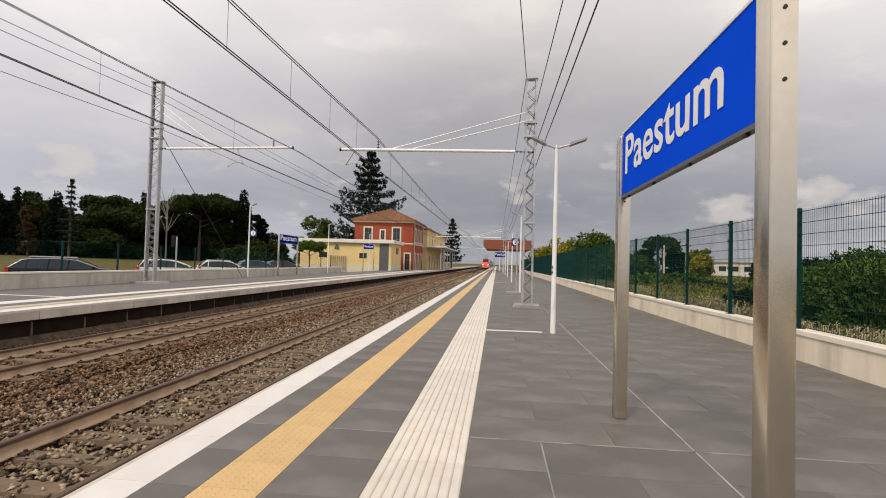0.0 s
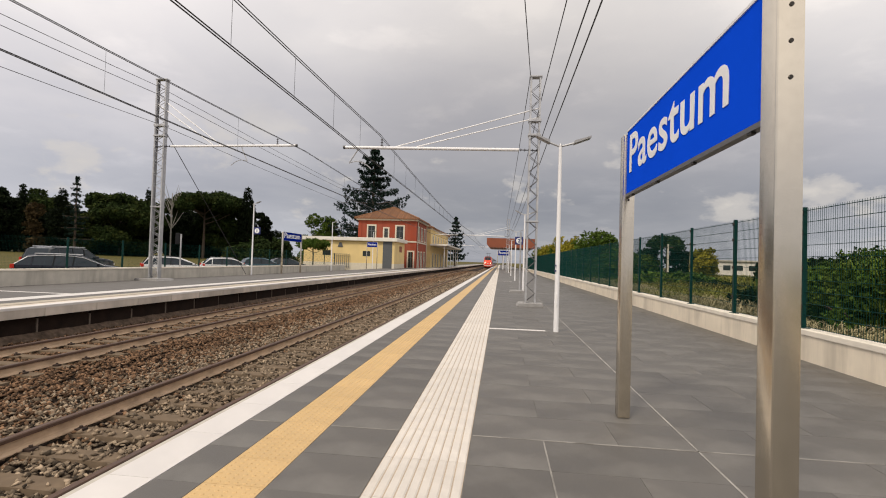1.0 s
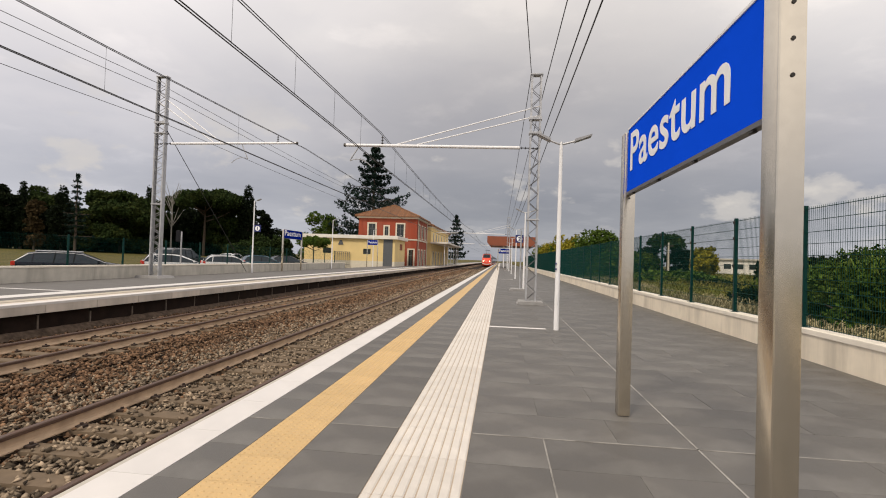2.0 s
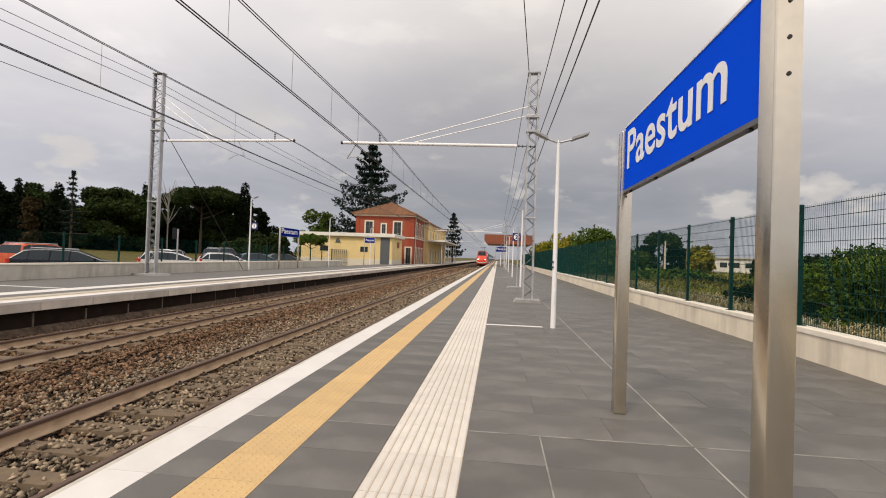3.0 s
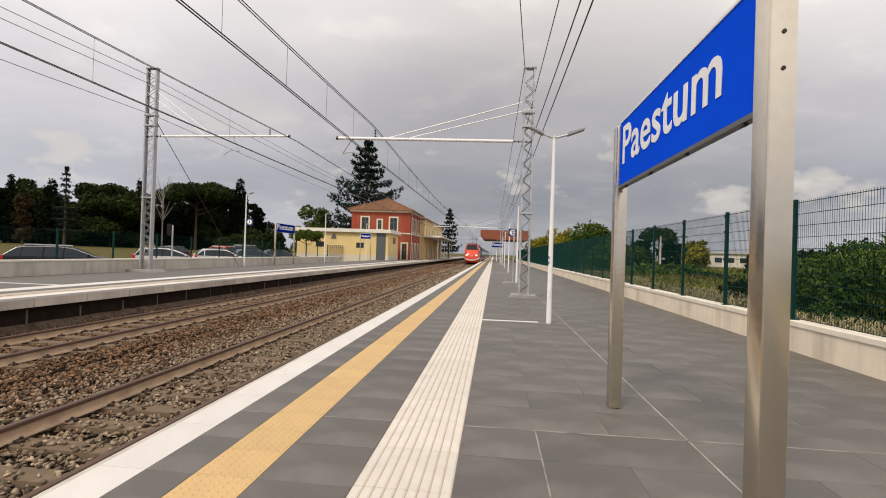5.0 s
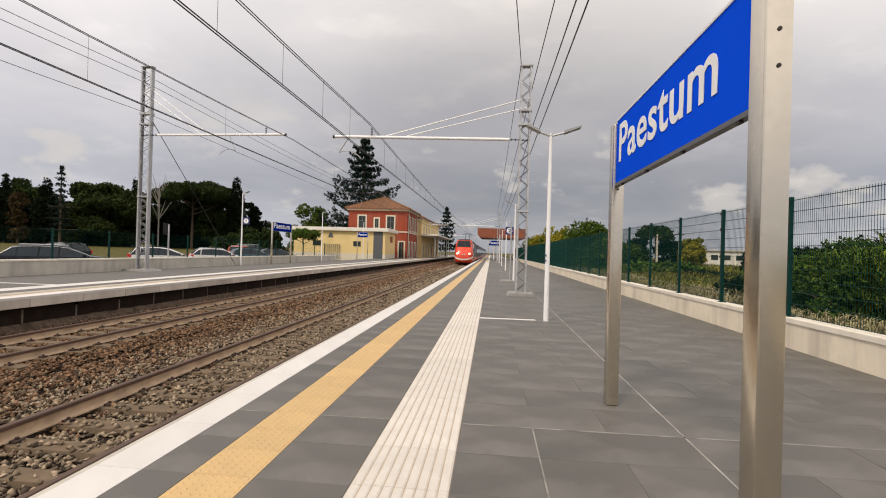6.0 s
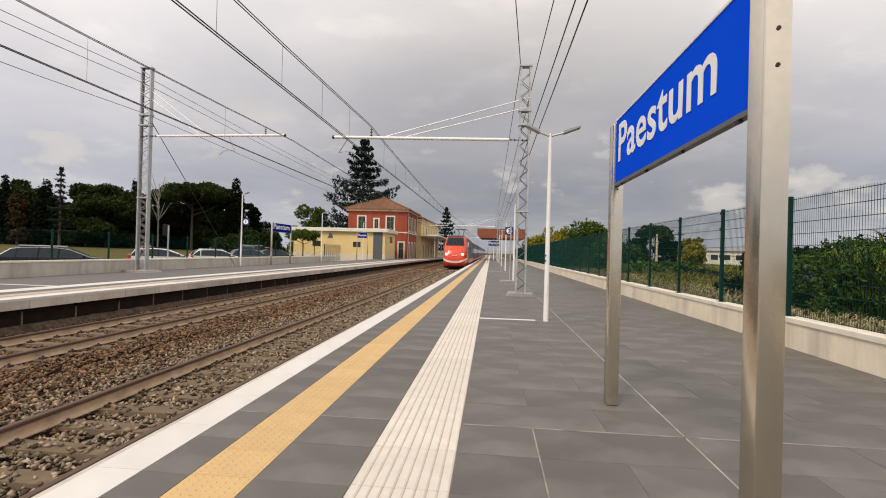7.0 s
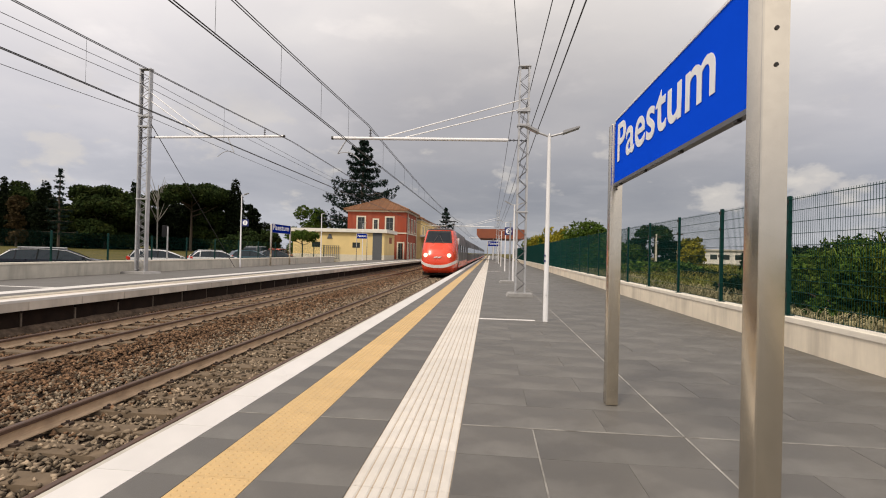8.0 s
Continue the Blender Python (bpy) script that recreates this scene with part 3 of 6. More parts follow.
def fence(x, y0, step, count, z0, z1, name_label, material_post, mesh_until, wire_r=0.0020, far_r=0.0021, row_r=0.0034):
    f = thing("fence", name_label, "fence", x, y0, z0)
    h = z1 - z0
    bm = bmesh.new()
    box(bm, -0.03, 0.03, -0.03, 0.03, 0.0, h + 0.04, 0.005)
    box(bm, -0.06, 0.06, -0.09, 0.09, 0.0, 0.012)
    post = mesh_of("post", bm, material_post)
    bm = bmesh.new()
    box(bm, -0.05, -0.034, -0.03, 0.03, -0.03, 0.03, 0.004)
    clip = mesh_of("clip", bm, M_BOLT)

    def panel_mesh(full):
        pv, pf = [], []

        def bar(a, b, t):
            base = len(pv)
            for p in (a, b):
                for dx, dd in ((-t, -t), (t, -t), (t, t), (-t, t)):
                    pv.append((p[0] + dx, p[1] + (dd if a[1] == b[1] else 0), p[2] + (dd if a[1] != b[1] else 0)))
            for i in range(4):
                j = (i + 1) % 4
                pf.append((base + i, base + j, base + 4 + j, base + 4 + i))
        rows = int(round(h / 0.2))
        for k in range(rows + 1):
            zz = 0.03 + (h - 0.05) * k / rows
            for off in (-0.008, 0.008):
                bar((off, 0.04, zz), (off, step - 0.04, zz), row_r)
        n = int(step / 0.05)
        for k in range(1, n):
            yy = step * k / n
            bar((0, yy, 0.02), (0, yy, h + 0.015), wire_r if full else far_r)
        me = bpy.data.meshes.new("wire_panel")
        me.from_pydata(pv, [], pf)
        me.materials.append(M_FENCEWIRE)
        return me
    near, far = panel_mesh(True), panel_mesh(False)
    for k in range(count):
        p = piece("post", post, f, pose(0, k * step, 0))
        for c in (0.35, h * 0.5, h * 0.8, h - 0.05):
            piece("clip", clip, p, pose(0, 0, c))
        if k < count - 1:
            tagged(piece("wire_panel", near if k < mesh_until else far, f, pose(0, k * step, 0)), kind="stuff")
    return f


# ---- the express train ----
M_RED = mat("red_train_paint", (0.74, 0.058, 0.02), 0.28, var=0.05, scale=0.8, stain=0.12, stain_col=(0.45, 0.04, 0.02), stain_scale=0.8, coat=0.3)
M_TRWHITE = mat("white_train_band", (0.75, 0.70, 0.66), 0.35, var=0.04)
M_TRGREY = mat("grey_train_paint", (0.085, 0.078, 0.08), 0.45, var=0.06, scale=0.5, spec=0.25)
M_TRBLACK = mat("black_underframe", (0.018, 0.017, 0.017), 0.7, var=0.2, scale=3)
M_TRGLASS = mat("tinted_train_glass", (0.02, 0.024, 0.03), 0.08, var=0.1, spec=0.15)
M_HEAD = lit("headlight_glow", (1.0, 0.82, 0.55), 1.7)
HALF = 1.43


def loft(bm, rings, close=True):
    """Skin through rings of equal length."""
    vs = [[bm.verts.new(p) for p in r] for r in rings]
    n = len(rings[0])
    for a, b in zip(vs, vs[1:]):
        for i in range(n):
            j = (i + 1) % n
            bm.faces.new((a[i], a[j], b[j], b[i]))
    if close:
        bm.faces.new(vs[0][::-1])
        bm.faces.new(vs[-1])
    bmesh.ops.recalc_face_normals(bm, faces=bm.faces[:])
    return vs


def section(y_of_z, half, floor, roof, n=28):
    """A rounded body section; y_of_z pushes each height back for a raked nose."""
    ring = []
    for i in range(n):
        a = 2 * math.pi * i / n - math.pi / 2
        c, s = math.cos(a), math.sin(a)
        e = 0.34
        px = half * math.copysign(abs(c) ** e, c)
        pz = (floor + roof) / 2 + (roof - floor) / 2 * math.copysign(abs(s) ** e, s)
        taper = 1 - 0.16 * max(0.0, (pz - floor) / (roof - floor) - 0.55)
        ring.append((px * taper, y_of_z(pz, px), pz))
    return ring


NOSE = 3.0
PROFILE = ((0.28, 0.42), (0.45, 0.16), (0.75, 0.03), (1.1, 0.0), (1.6, 0.08), (2.1, 0.30), (2.6, 0.66), (3.1, 1.06), (3.6, 1.46), (3.8, 1.70), (3.9, 2.2))
BREADTH = ((0.28, 0.86), (0.45, 0.93), (0.75, 0.98), (1.1, 1.0), (1.6, 1.0), (2.1, 0.985), (2.6, 0.955), (3.1, 0.90), (3.6, 0.83), (3.8, 0.77), (3.9, 0.66))


def between(table, z):
    for (a, u), (b, v) in zip(table, table[1:]):
        if z <= b:
            f = max(0.0, (z - a) / (b - a))
            return u + (v - u) * f
    return table[-1][1]


def nose_point(q, z, out=0.0):
    """A point of the nose skin: q from -1 (one flank) over 0 (middle) to 1."""
    y0 = between(PROFILE, z)
    y = y0 + (NOSE - y0) * (1 - max(0.0, 1 - abs(q) ** 4.8) ** 0.225)
    return (HALF * between(BREADTH, z) * q * (1 + out * 0.5), y - out, z)


def nose_patch(bm, q_of, z0, z1, nq, nz, out, depth):
    """A raised patch on the nose; q_of(z) gives its half width, or z may follow q."""
    def grid(o):
        return [[bm.verts.new(nose_point(q_of(z0 + (z1 - z0) * j / nz) * (2 * i / nq - 1), z0 + (z1 - z0) * j / nz, o)) for i in range(nq + 1)] for j in range(nz + 1)]
    a = grid(out)
    for j in range(nz):
        for i in range(nq):
            bm.faces.new((a[j][i], a[j][i + 1], a[j + 1][i + 1], a[j + 1][i]))
    rim = a[0] + [r[-1] for r in a[1:]] + a[-1][-2::-1] + [r[0] for r in a[-2:0:-1]]
    low = [bm.verts.new(v.co + Vector((0, depth, 0))) for v in rim]
    for i in range(len(rim)):
        j = (i + 1) % len(rim)
        bm.faces.new((rim[i], low[i], low[j], rim[j]))
    bmesh.ops.recalc_face_normals(bm, faces=bm.faces[:])


def train():
    """Nose at local y = 0, body towards +y, z = 0 on the rail head."""
    t = thing("express_train", "red high-speed train with white nose band and lit headlights", "train", AXIS_NEAR, 165.0, RAIL_Z)
    bm = bmesh.new()
    zs = [0.28 + (3.9 - 0.28) * j / 26 for j in range(27)]
    qs = [math.sin(math.pi / 2 * (i / 14 - 1)) for i in range(29)]
    g = [[bm.verts.new(nose_point(q, z)) for q in qs] for z in zs]
    for j in range(26):
        for i in range(28):
            bm.faces.new((g[j][i], g[j][i + 1], g[j + 1][i + 1], g[j + 1][i]))
    bm.faces.new(g[-1])
    bm.faces.new(g[0][::-1])
    body_ring = [v.co.copy() for v in ([r[-1] for r in g] + [r[0] for r in g[::-1]])]
    loft(bm, [[(p.x, y, p.z) for p in body_ring] for y in (NOSE, 4.6)])
    body = part("nose_body", bm, M_RED, t, "glossy red nose", smooth=True)
    bm = bmesh.new()
    loft(bm, [[(p.x, y, p.z) for p in body_ring] for y in (4.602, 19.6)] + [[(p.x * 0.95, 20.0, p.z) for p in body_ring]])
    flank = part("locomotive_body", bm, M_TRGREY, t, "grey body sides behind the red nose", smooth=True)
    for s in (-1, 1):
        bm = bmesh.new()
        box(bm, s * (HALF + 0.006) - 0.02, s * (HALF + 0.006) + 0.02, 4.62, 19.6, 0.55, 1.15, 0.01)
        part("sill_band", bm, M_RED, flank)
        bm = bmesh.new()
        prism(bm, [(3.0, 1.02), (3.5, 1.12), (4.1, 1.55), (4.55, 2.5), (4.75, 3.2), (4.5, 3.2), (4.3, 2.55), (3.9, 1.75), (3.4, 1.36), (3.0, 1.26)], s * (HALF - 0.2), s * (HALF + 0.014), "x")
        part("side_swoosh", bm, M_TRWHITE, body, "white band sweeping up the side")
    bm = bmesh.new()
    nose_patch(bm, lambda z: 0.97, 3.76, 3.89, 14, 4, 0.03, 0.2)
    part("brow", bm, M_TRBLACK, body, "black brow above the windscreen", smooth=True)
    bm = bmesh.new()
    lo, hi, lo2, hi2 = [], [], [], []
    for i in range(41):
        q = math.sin(math.pi / 2 * 0.985 * (i / 20 - 1))
        zc = 0.80 + 0.40 * abs(q) ** 2.6
        lo.append(bm.verts.new(nose_point(q, zc - 0.12, 0.02)))
        hi.append(bm.verts.new(nose_point(q, zc + 0.12, 0.02)))
        lo2.append(bm.verts.new(nose_point(q, zc - 0.12, -0.03)))
        hi2.append(bm.verts.new(nose_point(q, zc + 0.12, -0.03)))
    for i in range(40):
        bm.faces.new((lo[i], lo[i + 1], hi[i + 1], hi[i]))
        bm.faces.new((hi[i], hi[i + 1], hi2[i + 1], hi2[i]))
        bm.faces.new((lo[i + 1], lo[i], lo2[i], lo2[i + 1]))
    bmesh.ops.recalc_face_normals(bm, faces=bm.faces[:])
    part("nose_band", bm, M_TRWHITE, body, "white band round the nose", smooth=True)
    bm = bmesh.new()
    nose_patch(bm, lambda z: 0.80, 2.70, 3.70, 12, 8, 0.025, 0.06)
    rim = part("windscreen_surround", bm, M_TRBLACK, body, "black windscreen surround", smooth=True)
    bm = bmesh.new()
    nose_patch(bm, lambda z: 0.70, 2.82, 3.58, 12, 8, 0.045, 0.03)
    part("windscreen", bm, M_TRGLASS, rim, "dark raked windscreen", smooth=True)
    for s in (-1, 1):
        bm = bmesh.new()
        a, b = Vector(nose_point(s * 0.30, 2.66, 0.07)), Vector(nose_point(s * 0.06, 3.3, 0.07))
        rod(bm, a, b, 0.022, n=5)
        part("wiper", bm, M_TRGREY, rim)
    for s in (-1, 1):
        bm = bmesh.new()
        y = nose_point(s * 0.62, 1.68)[1]
        rod(bm, (s * 0.93, y - 0.03, 1.68), (s * 0.93, y + 0.24, 1.68), 0.19, n=16)
        h = part("headlight_housing", bm, M_TRWHITE, body)
        bm = bmesh.new()
        rod(bm, (s * 0.93, y - 0.05, 1.68), (s * 0.93, y + 0.02, 1.68), 0.145, n=16)
        part("headlight", bm, M_HEAD, h, "lit warm white headlight")
        bm = bmesh.new()
        rod(bm, (s * 0.58, y - 0.06, 1.60), (s * 0.58, y + 0.08, 1.60), 0.07, n=12)
        part("marker_light", bm, M_TRWHITE, h)
    # maker's mark as a plain slanted shape
    bm = bmesh.new()
    for s in (0, 1):
        prism(bm, [(-0.30 + 0.3 * s, 1.46), (-0.04 + 0.3 * s, 1.50), (0.06 + 0.3 * s, 1.62), (-0.20 + 0.3 * s, 1.57)], -0.0, 0.09, "y")
    part("emblem", bm, M_TRWHITE, body, "plain white slanted emblem")
    bm = bmesh.new()
    prism(bm, [(0.75, 0.10), (1.1, 0.04), (19.5, 0.04), (19.8, 0.40), (0.65, 0.32)], -1.22, 1.22, "x")
    part("skirt", bm, M_TRBLACK, t, "black skirt and underframe")
    for s in (-1, 1):
        for k, (y0, y1) in enumerate(((3.9, 4.7), (7.0, 8.4), (11.0, 12.4), (15.2, 16.4))):
            bm = bmesh.new()
            box(bm, s * (HALF + 0.012) - 0.02, s * (HALF + 0.012) + 0.02, y0, y1, 1.95 if k else 0.7, 2.65, 0.02)
            part("side_grille", bm, M_TRGLASS, body if not k else flank)
    bm = bmesh.new()
    box(bm, -0.8, 0.8, 4.0, 18.5, 3.86, 4.02, 0.05)
    roof = part("roof_equipment", bm, M_TRGREY, t)
    bm = bmesh.new()
    for s in (-1, 1):
        rod(bm, (s * 0.45, 11.4, 3.95), (s * 0.30, 13.0, 4.65), 0.05, n=6)
        rod(bm, (s * 0.30, 13.0, 4.65), (s * 0.45, 11.6, 5.10), 0.04, n=6)
        rod(bm, (s * 0.60, 11.6, 5.12), (s * 0.86, 11.6, 4.98), 0.035, n=6)
    rod(bm, (-0.62, 11.6, 5.13), (0.62, 11.6, 5.13), 0.045, n=6)
    rod(bm, (-0.62, 11.9, 5.13), (0.62, 11.9, 5.13), 0.045, n=6)
    part("pantograph", bm, M_WIRE, roof, "raised dark pantograph")
    for axle in (3.2, 6.2, 13.4, 16.4):
        for s in (-1, 1):
            bm = bmesh.new()
            rod(bm, (s * 0.68, axle, 0.52), (s * 0.82, axle, 0.52), 0.52, n=20)
            part("wheel", bm, M_TRBLACK, t)
    # coaches
    for k in range(7):
        y0 = 20.6 + k * 26.2
        bm = bmesh.new()
        loft(bm, [section(lambda z, px, y=y: y, HALF * q, 0.35, 3.72) for y, q in ((y0, 0.95), (y0 + 0.15, 1.0), (y0 + 25.4, 1.0), (y0 + 25.6, 0.95))])
        c = part("coach", bm, M_TRGREY, t, "grey coach with a dark window band and red sill", smooth=True)
        for s in (-1, 1):
            bm = bmesh.new()
            box(bm, s * (HALF + 0.006) - 0.02, s * (HALF + 0.006) + 0.02, y0 + 0.8, y0 + 24.8, 1.75, 2.60, 0.01)
            part("window_band", bm, M_TRGLASS, c)
            bm = bmesh.new()
            box(bm, s * (HALF + 0.008) - 0.02, s * (HALF + 0.008) + 0.02, y0 + 0.4, y0 + 25.2, 0.62, 0.92, 0.01)
            part("sill_band", bm, M_RED, c)
        bm = bmesh.new()
        box(bm, -1.1, 1.1, y0 + 1, y0 + 24.6, 0.05, 0.5)
        part("underframe", bm, M_TRBLACK, c)
    return t


# ---- cars ----
M_TYRE = mat("tyre_rubber", (0.02, 0.02, 0.02), 0.85, spec=0.15)
M_RIM = mat("alloy_rim", (0.45, 0.45, 0.46), 0.35, metal=0.9)
M_CARGLASS = mat("car_glass", (0.012, 0.019, 0.028), 0.04, var=0.1, spec=0.4)
M_TAIL = mat("red_tail_lamp", (0.55, 0.03, 0.015), 0.25)
M_CLEAR = mat("clear_lamp", (0.7, 0.7, 0.7), 0.15)
M_BLACKPL = mat("black_plastic", (0.012, 0.012, 0.014), 0.6, spec=0.15)


def paint(name, c):
    return mat(name, c, 0.25, metal=0.0, var=0.04, scale=2, coat=0.5, spec=0.2)


CAR_SHAPES = {
    # along the length from the rear: fraction, height of the top, 1 where glass spans the top up to the next station
    "estate": [(0.0, 0.38, 0), (0.012, 0.58, 0), (0.03, 0.67, 1), (0.125, 0.94, 0), (0.20, 0.985, 0), (0.34, 1.0, 0), (0.48, 0.988, 0), (0.57, 0.95, 1), (0.66, 0.83, 1), (0.765, 0.655, 0), (0.88, 0.60, 0), (0.965, 0.51, 0), (1.0, 0.38, 0)],
    "hatch": [(0.0, 0.38, 0), (0.012, 0.56, 0), (0.025, 0.66, 1), (0.085, 0.91, 0), (0.17, 0.98, 0), (0.30, 1.0, 0), (0.42, 0.985, 0), (0.52, 0.94, 1), (0.63, 0.81, 1), (0.755, 0.64, 0), (0.87, 0.58, 0), (0.965, 0.47, 0), (1.0, 0.36, 0)],
    "suv": [(0.0, 0.40, 0), (0.01, 0.58, 0), (0.02, 0.67, 1), (0.055, 0.93, 0), (0.12, 0.985, 0), (0.30, 1.0, 0), (0.48, 0.985, 0), (0.57, 0.95, 1), (0.64, 0.83, 1), (0.725, 0.67, 0), (0.86, 0.64, 0), (0.965, 0.57, 0), (1.0, 0.42, 0)],
}


def car(shape, colour, label, length=4.4, height=1.45, width=1.76, name="car", group=""):
    rows = CAR_SHAPES[shape]
    c = thing(name, label, "car", group=group)
    hw = width / 2
    rings, cabs = [], []
    for f, top, _ in rows:
        zt = top * height
        zb = min((0.635 - 0.03 * f) * height, zt - 0.012)
        up = max(0.0, (zt - zb) / (0.39 * height))
        end = 1 - 0.12 * max(0.0, (f - 0.86) / 0.14) ** 2 - 0.07 * max(0.0, (0.10 - f) / 0.10) ** 2
        wide, roof = hw * end, hw * end * (0.955 - 0.20 * min(1.0, up))
        e = min(0.07, 0.3 * (zt - zb))
        zs = 0.19 * height
        half = [(wide * 0.93, zs), (wide, 0.36 * height if zb > 0.37 * height else (zs + zb) / 2), (wide * 0.975, zb), (roof, zt - e), (roof * 0.84, zt)]
        y = (f - 0.5) * length
        rings.append([Vector((x, y, z)) for x, z in half] + [Vector((-x, y, z)) for x, z in half[::-1]])
        cabs.append(up > 0.12)
    bodies, sides, screens = bmesh.new(), {2: bmesh.new(), 6: bmesh.new()}, {True: bmesh.new(), False: bmesh.new()}

    def face(bm, pts):
        bm.faces.new([bm.verts.new(p) for p in pts])
    for k, (a, b) in enumerate(zip(rings, rings[1:])):
        glass_top = rows[k][2]
        for i in range(10):
            j = (i + 1) % 10
            quad = (a[i], b[i], b[j], a[j])
            if i in (2, 6) and (cabs[k] or cabs[k + 1]):
                face(sides[i], quad)
            elif i == 4 and glass_top:
                face(screens[k < 5], quad)
            else:
                face(bodies, quad)
    face(bodies, rings[0])
    face(bodies, rings[-1][::-1])
    for bm in (bodies, *sides.values(), *screens.values()):
        bmesh.ops.remove_doubles(bm, verts=bm.verts[:], dist=0.0005)
        bmesh.ops.recalc_face_normals(bm, faces=bm.faces[:])
    body = part("body", bodies, colour, c, smooth=True)
    for bm in sides.values():
        part("side_window", bm, M_CARGLASS, body, smooth=True)
    part("rear_window", screens[True], M_CARGLASS, body, smooth=True)
    part("windscreen", screens[False], M_CARGLASS, body, smooth=True)
    # pillars between the side windows
    lows, highs = [r[2] for r in rings], [r[3] for r in rings]

    def along(line, y):
        for p, q in zip(line, line[1:]):
            if p.y <= y <= q.y:
                return p.lerp(q, (y - p.y) / (q.y - p.y))
        return line[-1]
    cuts = {"estate": (0.16, 0.33, 0.49), "hatch": (0.14, 0.38), "suv": (0.15, 0.34, 0.50)}[shape]
    for f in cuts:
        for s in (-1, 1):
            lo, hi = along(lows, (f - 0.5) * length), along(highs, (f - 0.5 + 0.012) * length)
            bm = bmesh.new()
            rod(bm, (s * lo.x, lo.y, lo.z), (s * hi.x, hi.y, hi.z), 0.028, n=6)
            part("pillar", bm, colour if f < 0.2 else M_BLACKPL, body)
    for s in (-1, 1):
        bm = bmesh.new()
        tube(bm, [(s * (p.x + 0.004), p.y, p.z) for p, row in zip(highs, rows) if row[1] > 0.64], 0.020)
        part("window_trim", bm, M_RIM if shape == "estate" else colour, body, "bright trim along the roof edge" if shape == "estate" else "")
    q = [((f - 0.5) * length, z * height) for f, z, _ in rows if z > 0.9]
    q = [q[0], q[1], q[2], q[-1]]
    y1 = (rows[9][0] - 0.5) * length
    for s in (-1, 1):
        bm = bmesh.new()
        box(bm, s * hw * 0.93 - 0.05, s * hw * 0.93 + 0.05, -length / 2 + 0.0, -length / 2 + 0.16, 0.52 * height, 0.66 * height, 0.02)
        part("tail_lamp", bm, M_TAIL, body, "red tail lamp")
        bm = bmesh.new()
        box(bm, s * hw * 0.72 - 0.16, s * hw * 0.72 + 0.16, length / 2 - 0.17, length / 2 - 0.03, 0.42 * height, 0.50 * height, 0.02)
        part("headlamp", bm, M_CLEAR, body)
        bm = bmesh.new()
        box(bm, s * (hw + 0.06) - 0.08, s * (hw + 0.06) + 0.08, y1 - 0.34, y1 - 0.22, 0.64 * height, 0.72 * height, 0.02)
        part("wing_mirror", bm, colour, body)
        bm = bmesh.new()
        rod(bm, (s * 0.58, q[1][0] - 0.1, height * 0.985 + 0.025), (s * 0.58, q[3][0] - 0.05, height * 0.975 + 0.025), 0.028, n=6)
        part("roof_rail", bm, M_GALV if shape != "hatch" else M_BLACKPL, body)
        for y in (-0.30, 0.32):
            bm = bmesh.new()
            rod(bm, (s * (hw - 0.2), y * length, 0.32), (s * (hw + 0.004), y * length, 0.32), 0.32, n=20)
            w = part("wheel", bm, M_TYRE, c)
            bm = bmesh.new()
            rod(bm, (s * (hw - 0.02), y * length, 0.32), (s * (hw + 0.012), y * length, 0.32), 0.20, n=14)
            part("rim", bm, M_RIM, w)
    return c


# ---- plants ----


def leaf_mesh(name, centres, size, material, per=1, flat=0.0, long=1.0, seed=1):
    """Many small folded leaves round the given centres."""
    rng = np.random.default_rng(seed)
    c = np.repeat(np.asarray(centres, float), per, axis=0)
    n = len(c)
    c = c + rng.normal(0, size * 0.55, (n, 3)) * (1 if per > 1 else 0)
    u = rng.normal(size=(n, 3))
    u[:, 2] *= 1 - flat
    u /= np.linalg.norm(u, axis=1, keepdims=True)
    w = rng.normal(size=(n, 3))
    w -= (w * u).sum(1, keepdims=True) * u
    w /= np.linalg.norm(w, axis=1, keepdims=True)
    k = np.cross(u, w)
    s = size * rng.uniform(0.6, 1.35, (n, 1))
    a, b = u * s * long, w * s
    verts = np.stack([c - a, c + b * 0.55 + k * s * 0.12, c + a, c - b * 0.55 + k * s * 0.12], 1).reshape(-1, 3)
    idx = np.arange(n)[:, None] * 4
    faces = np.concatenate([idx + [0, 1, 2], idx + [0, 2, 3]], 0)
    me = bpy.data.meshes.new(name)
    me.from_pydata(verts.tolist(), [], faces.tolist())
    me.materials.append(material)
    return me


def blob_points(n, lobes, seed, hollow=0.55):
    """Points in the shells of several lobes (x, y, z, rx, ry, rz), with gaps between clumps."""
    rng = np.random.default_rng(seed)
    out = []
    vol = np.array([l[3] * l[4] * l[5] for l in lobes]) ** 0.67
    for l, m in zip(lobes, (vol / vol.sum() * n).astype(int)):
        d = rng.normal(size=(m, 3))
        d /= np.linalg.norm(d, axis=1, keepdims=True)
        r = hollow + (1 - hollow) * rng.uniform(0, 1, (m, 1)) ** 0.5
        p = d * r * np.array(l[3:6]) * (1 + 0.14 * np.sin(d[:, :1] * 7 + l[0]) * np.cos(d[:, 2:] * 6 + l[1]))
        out.append(p + np.array(l[:3]))
    return np.concatenate(out)


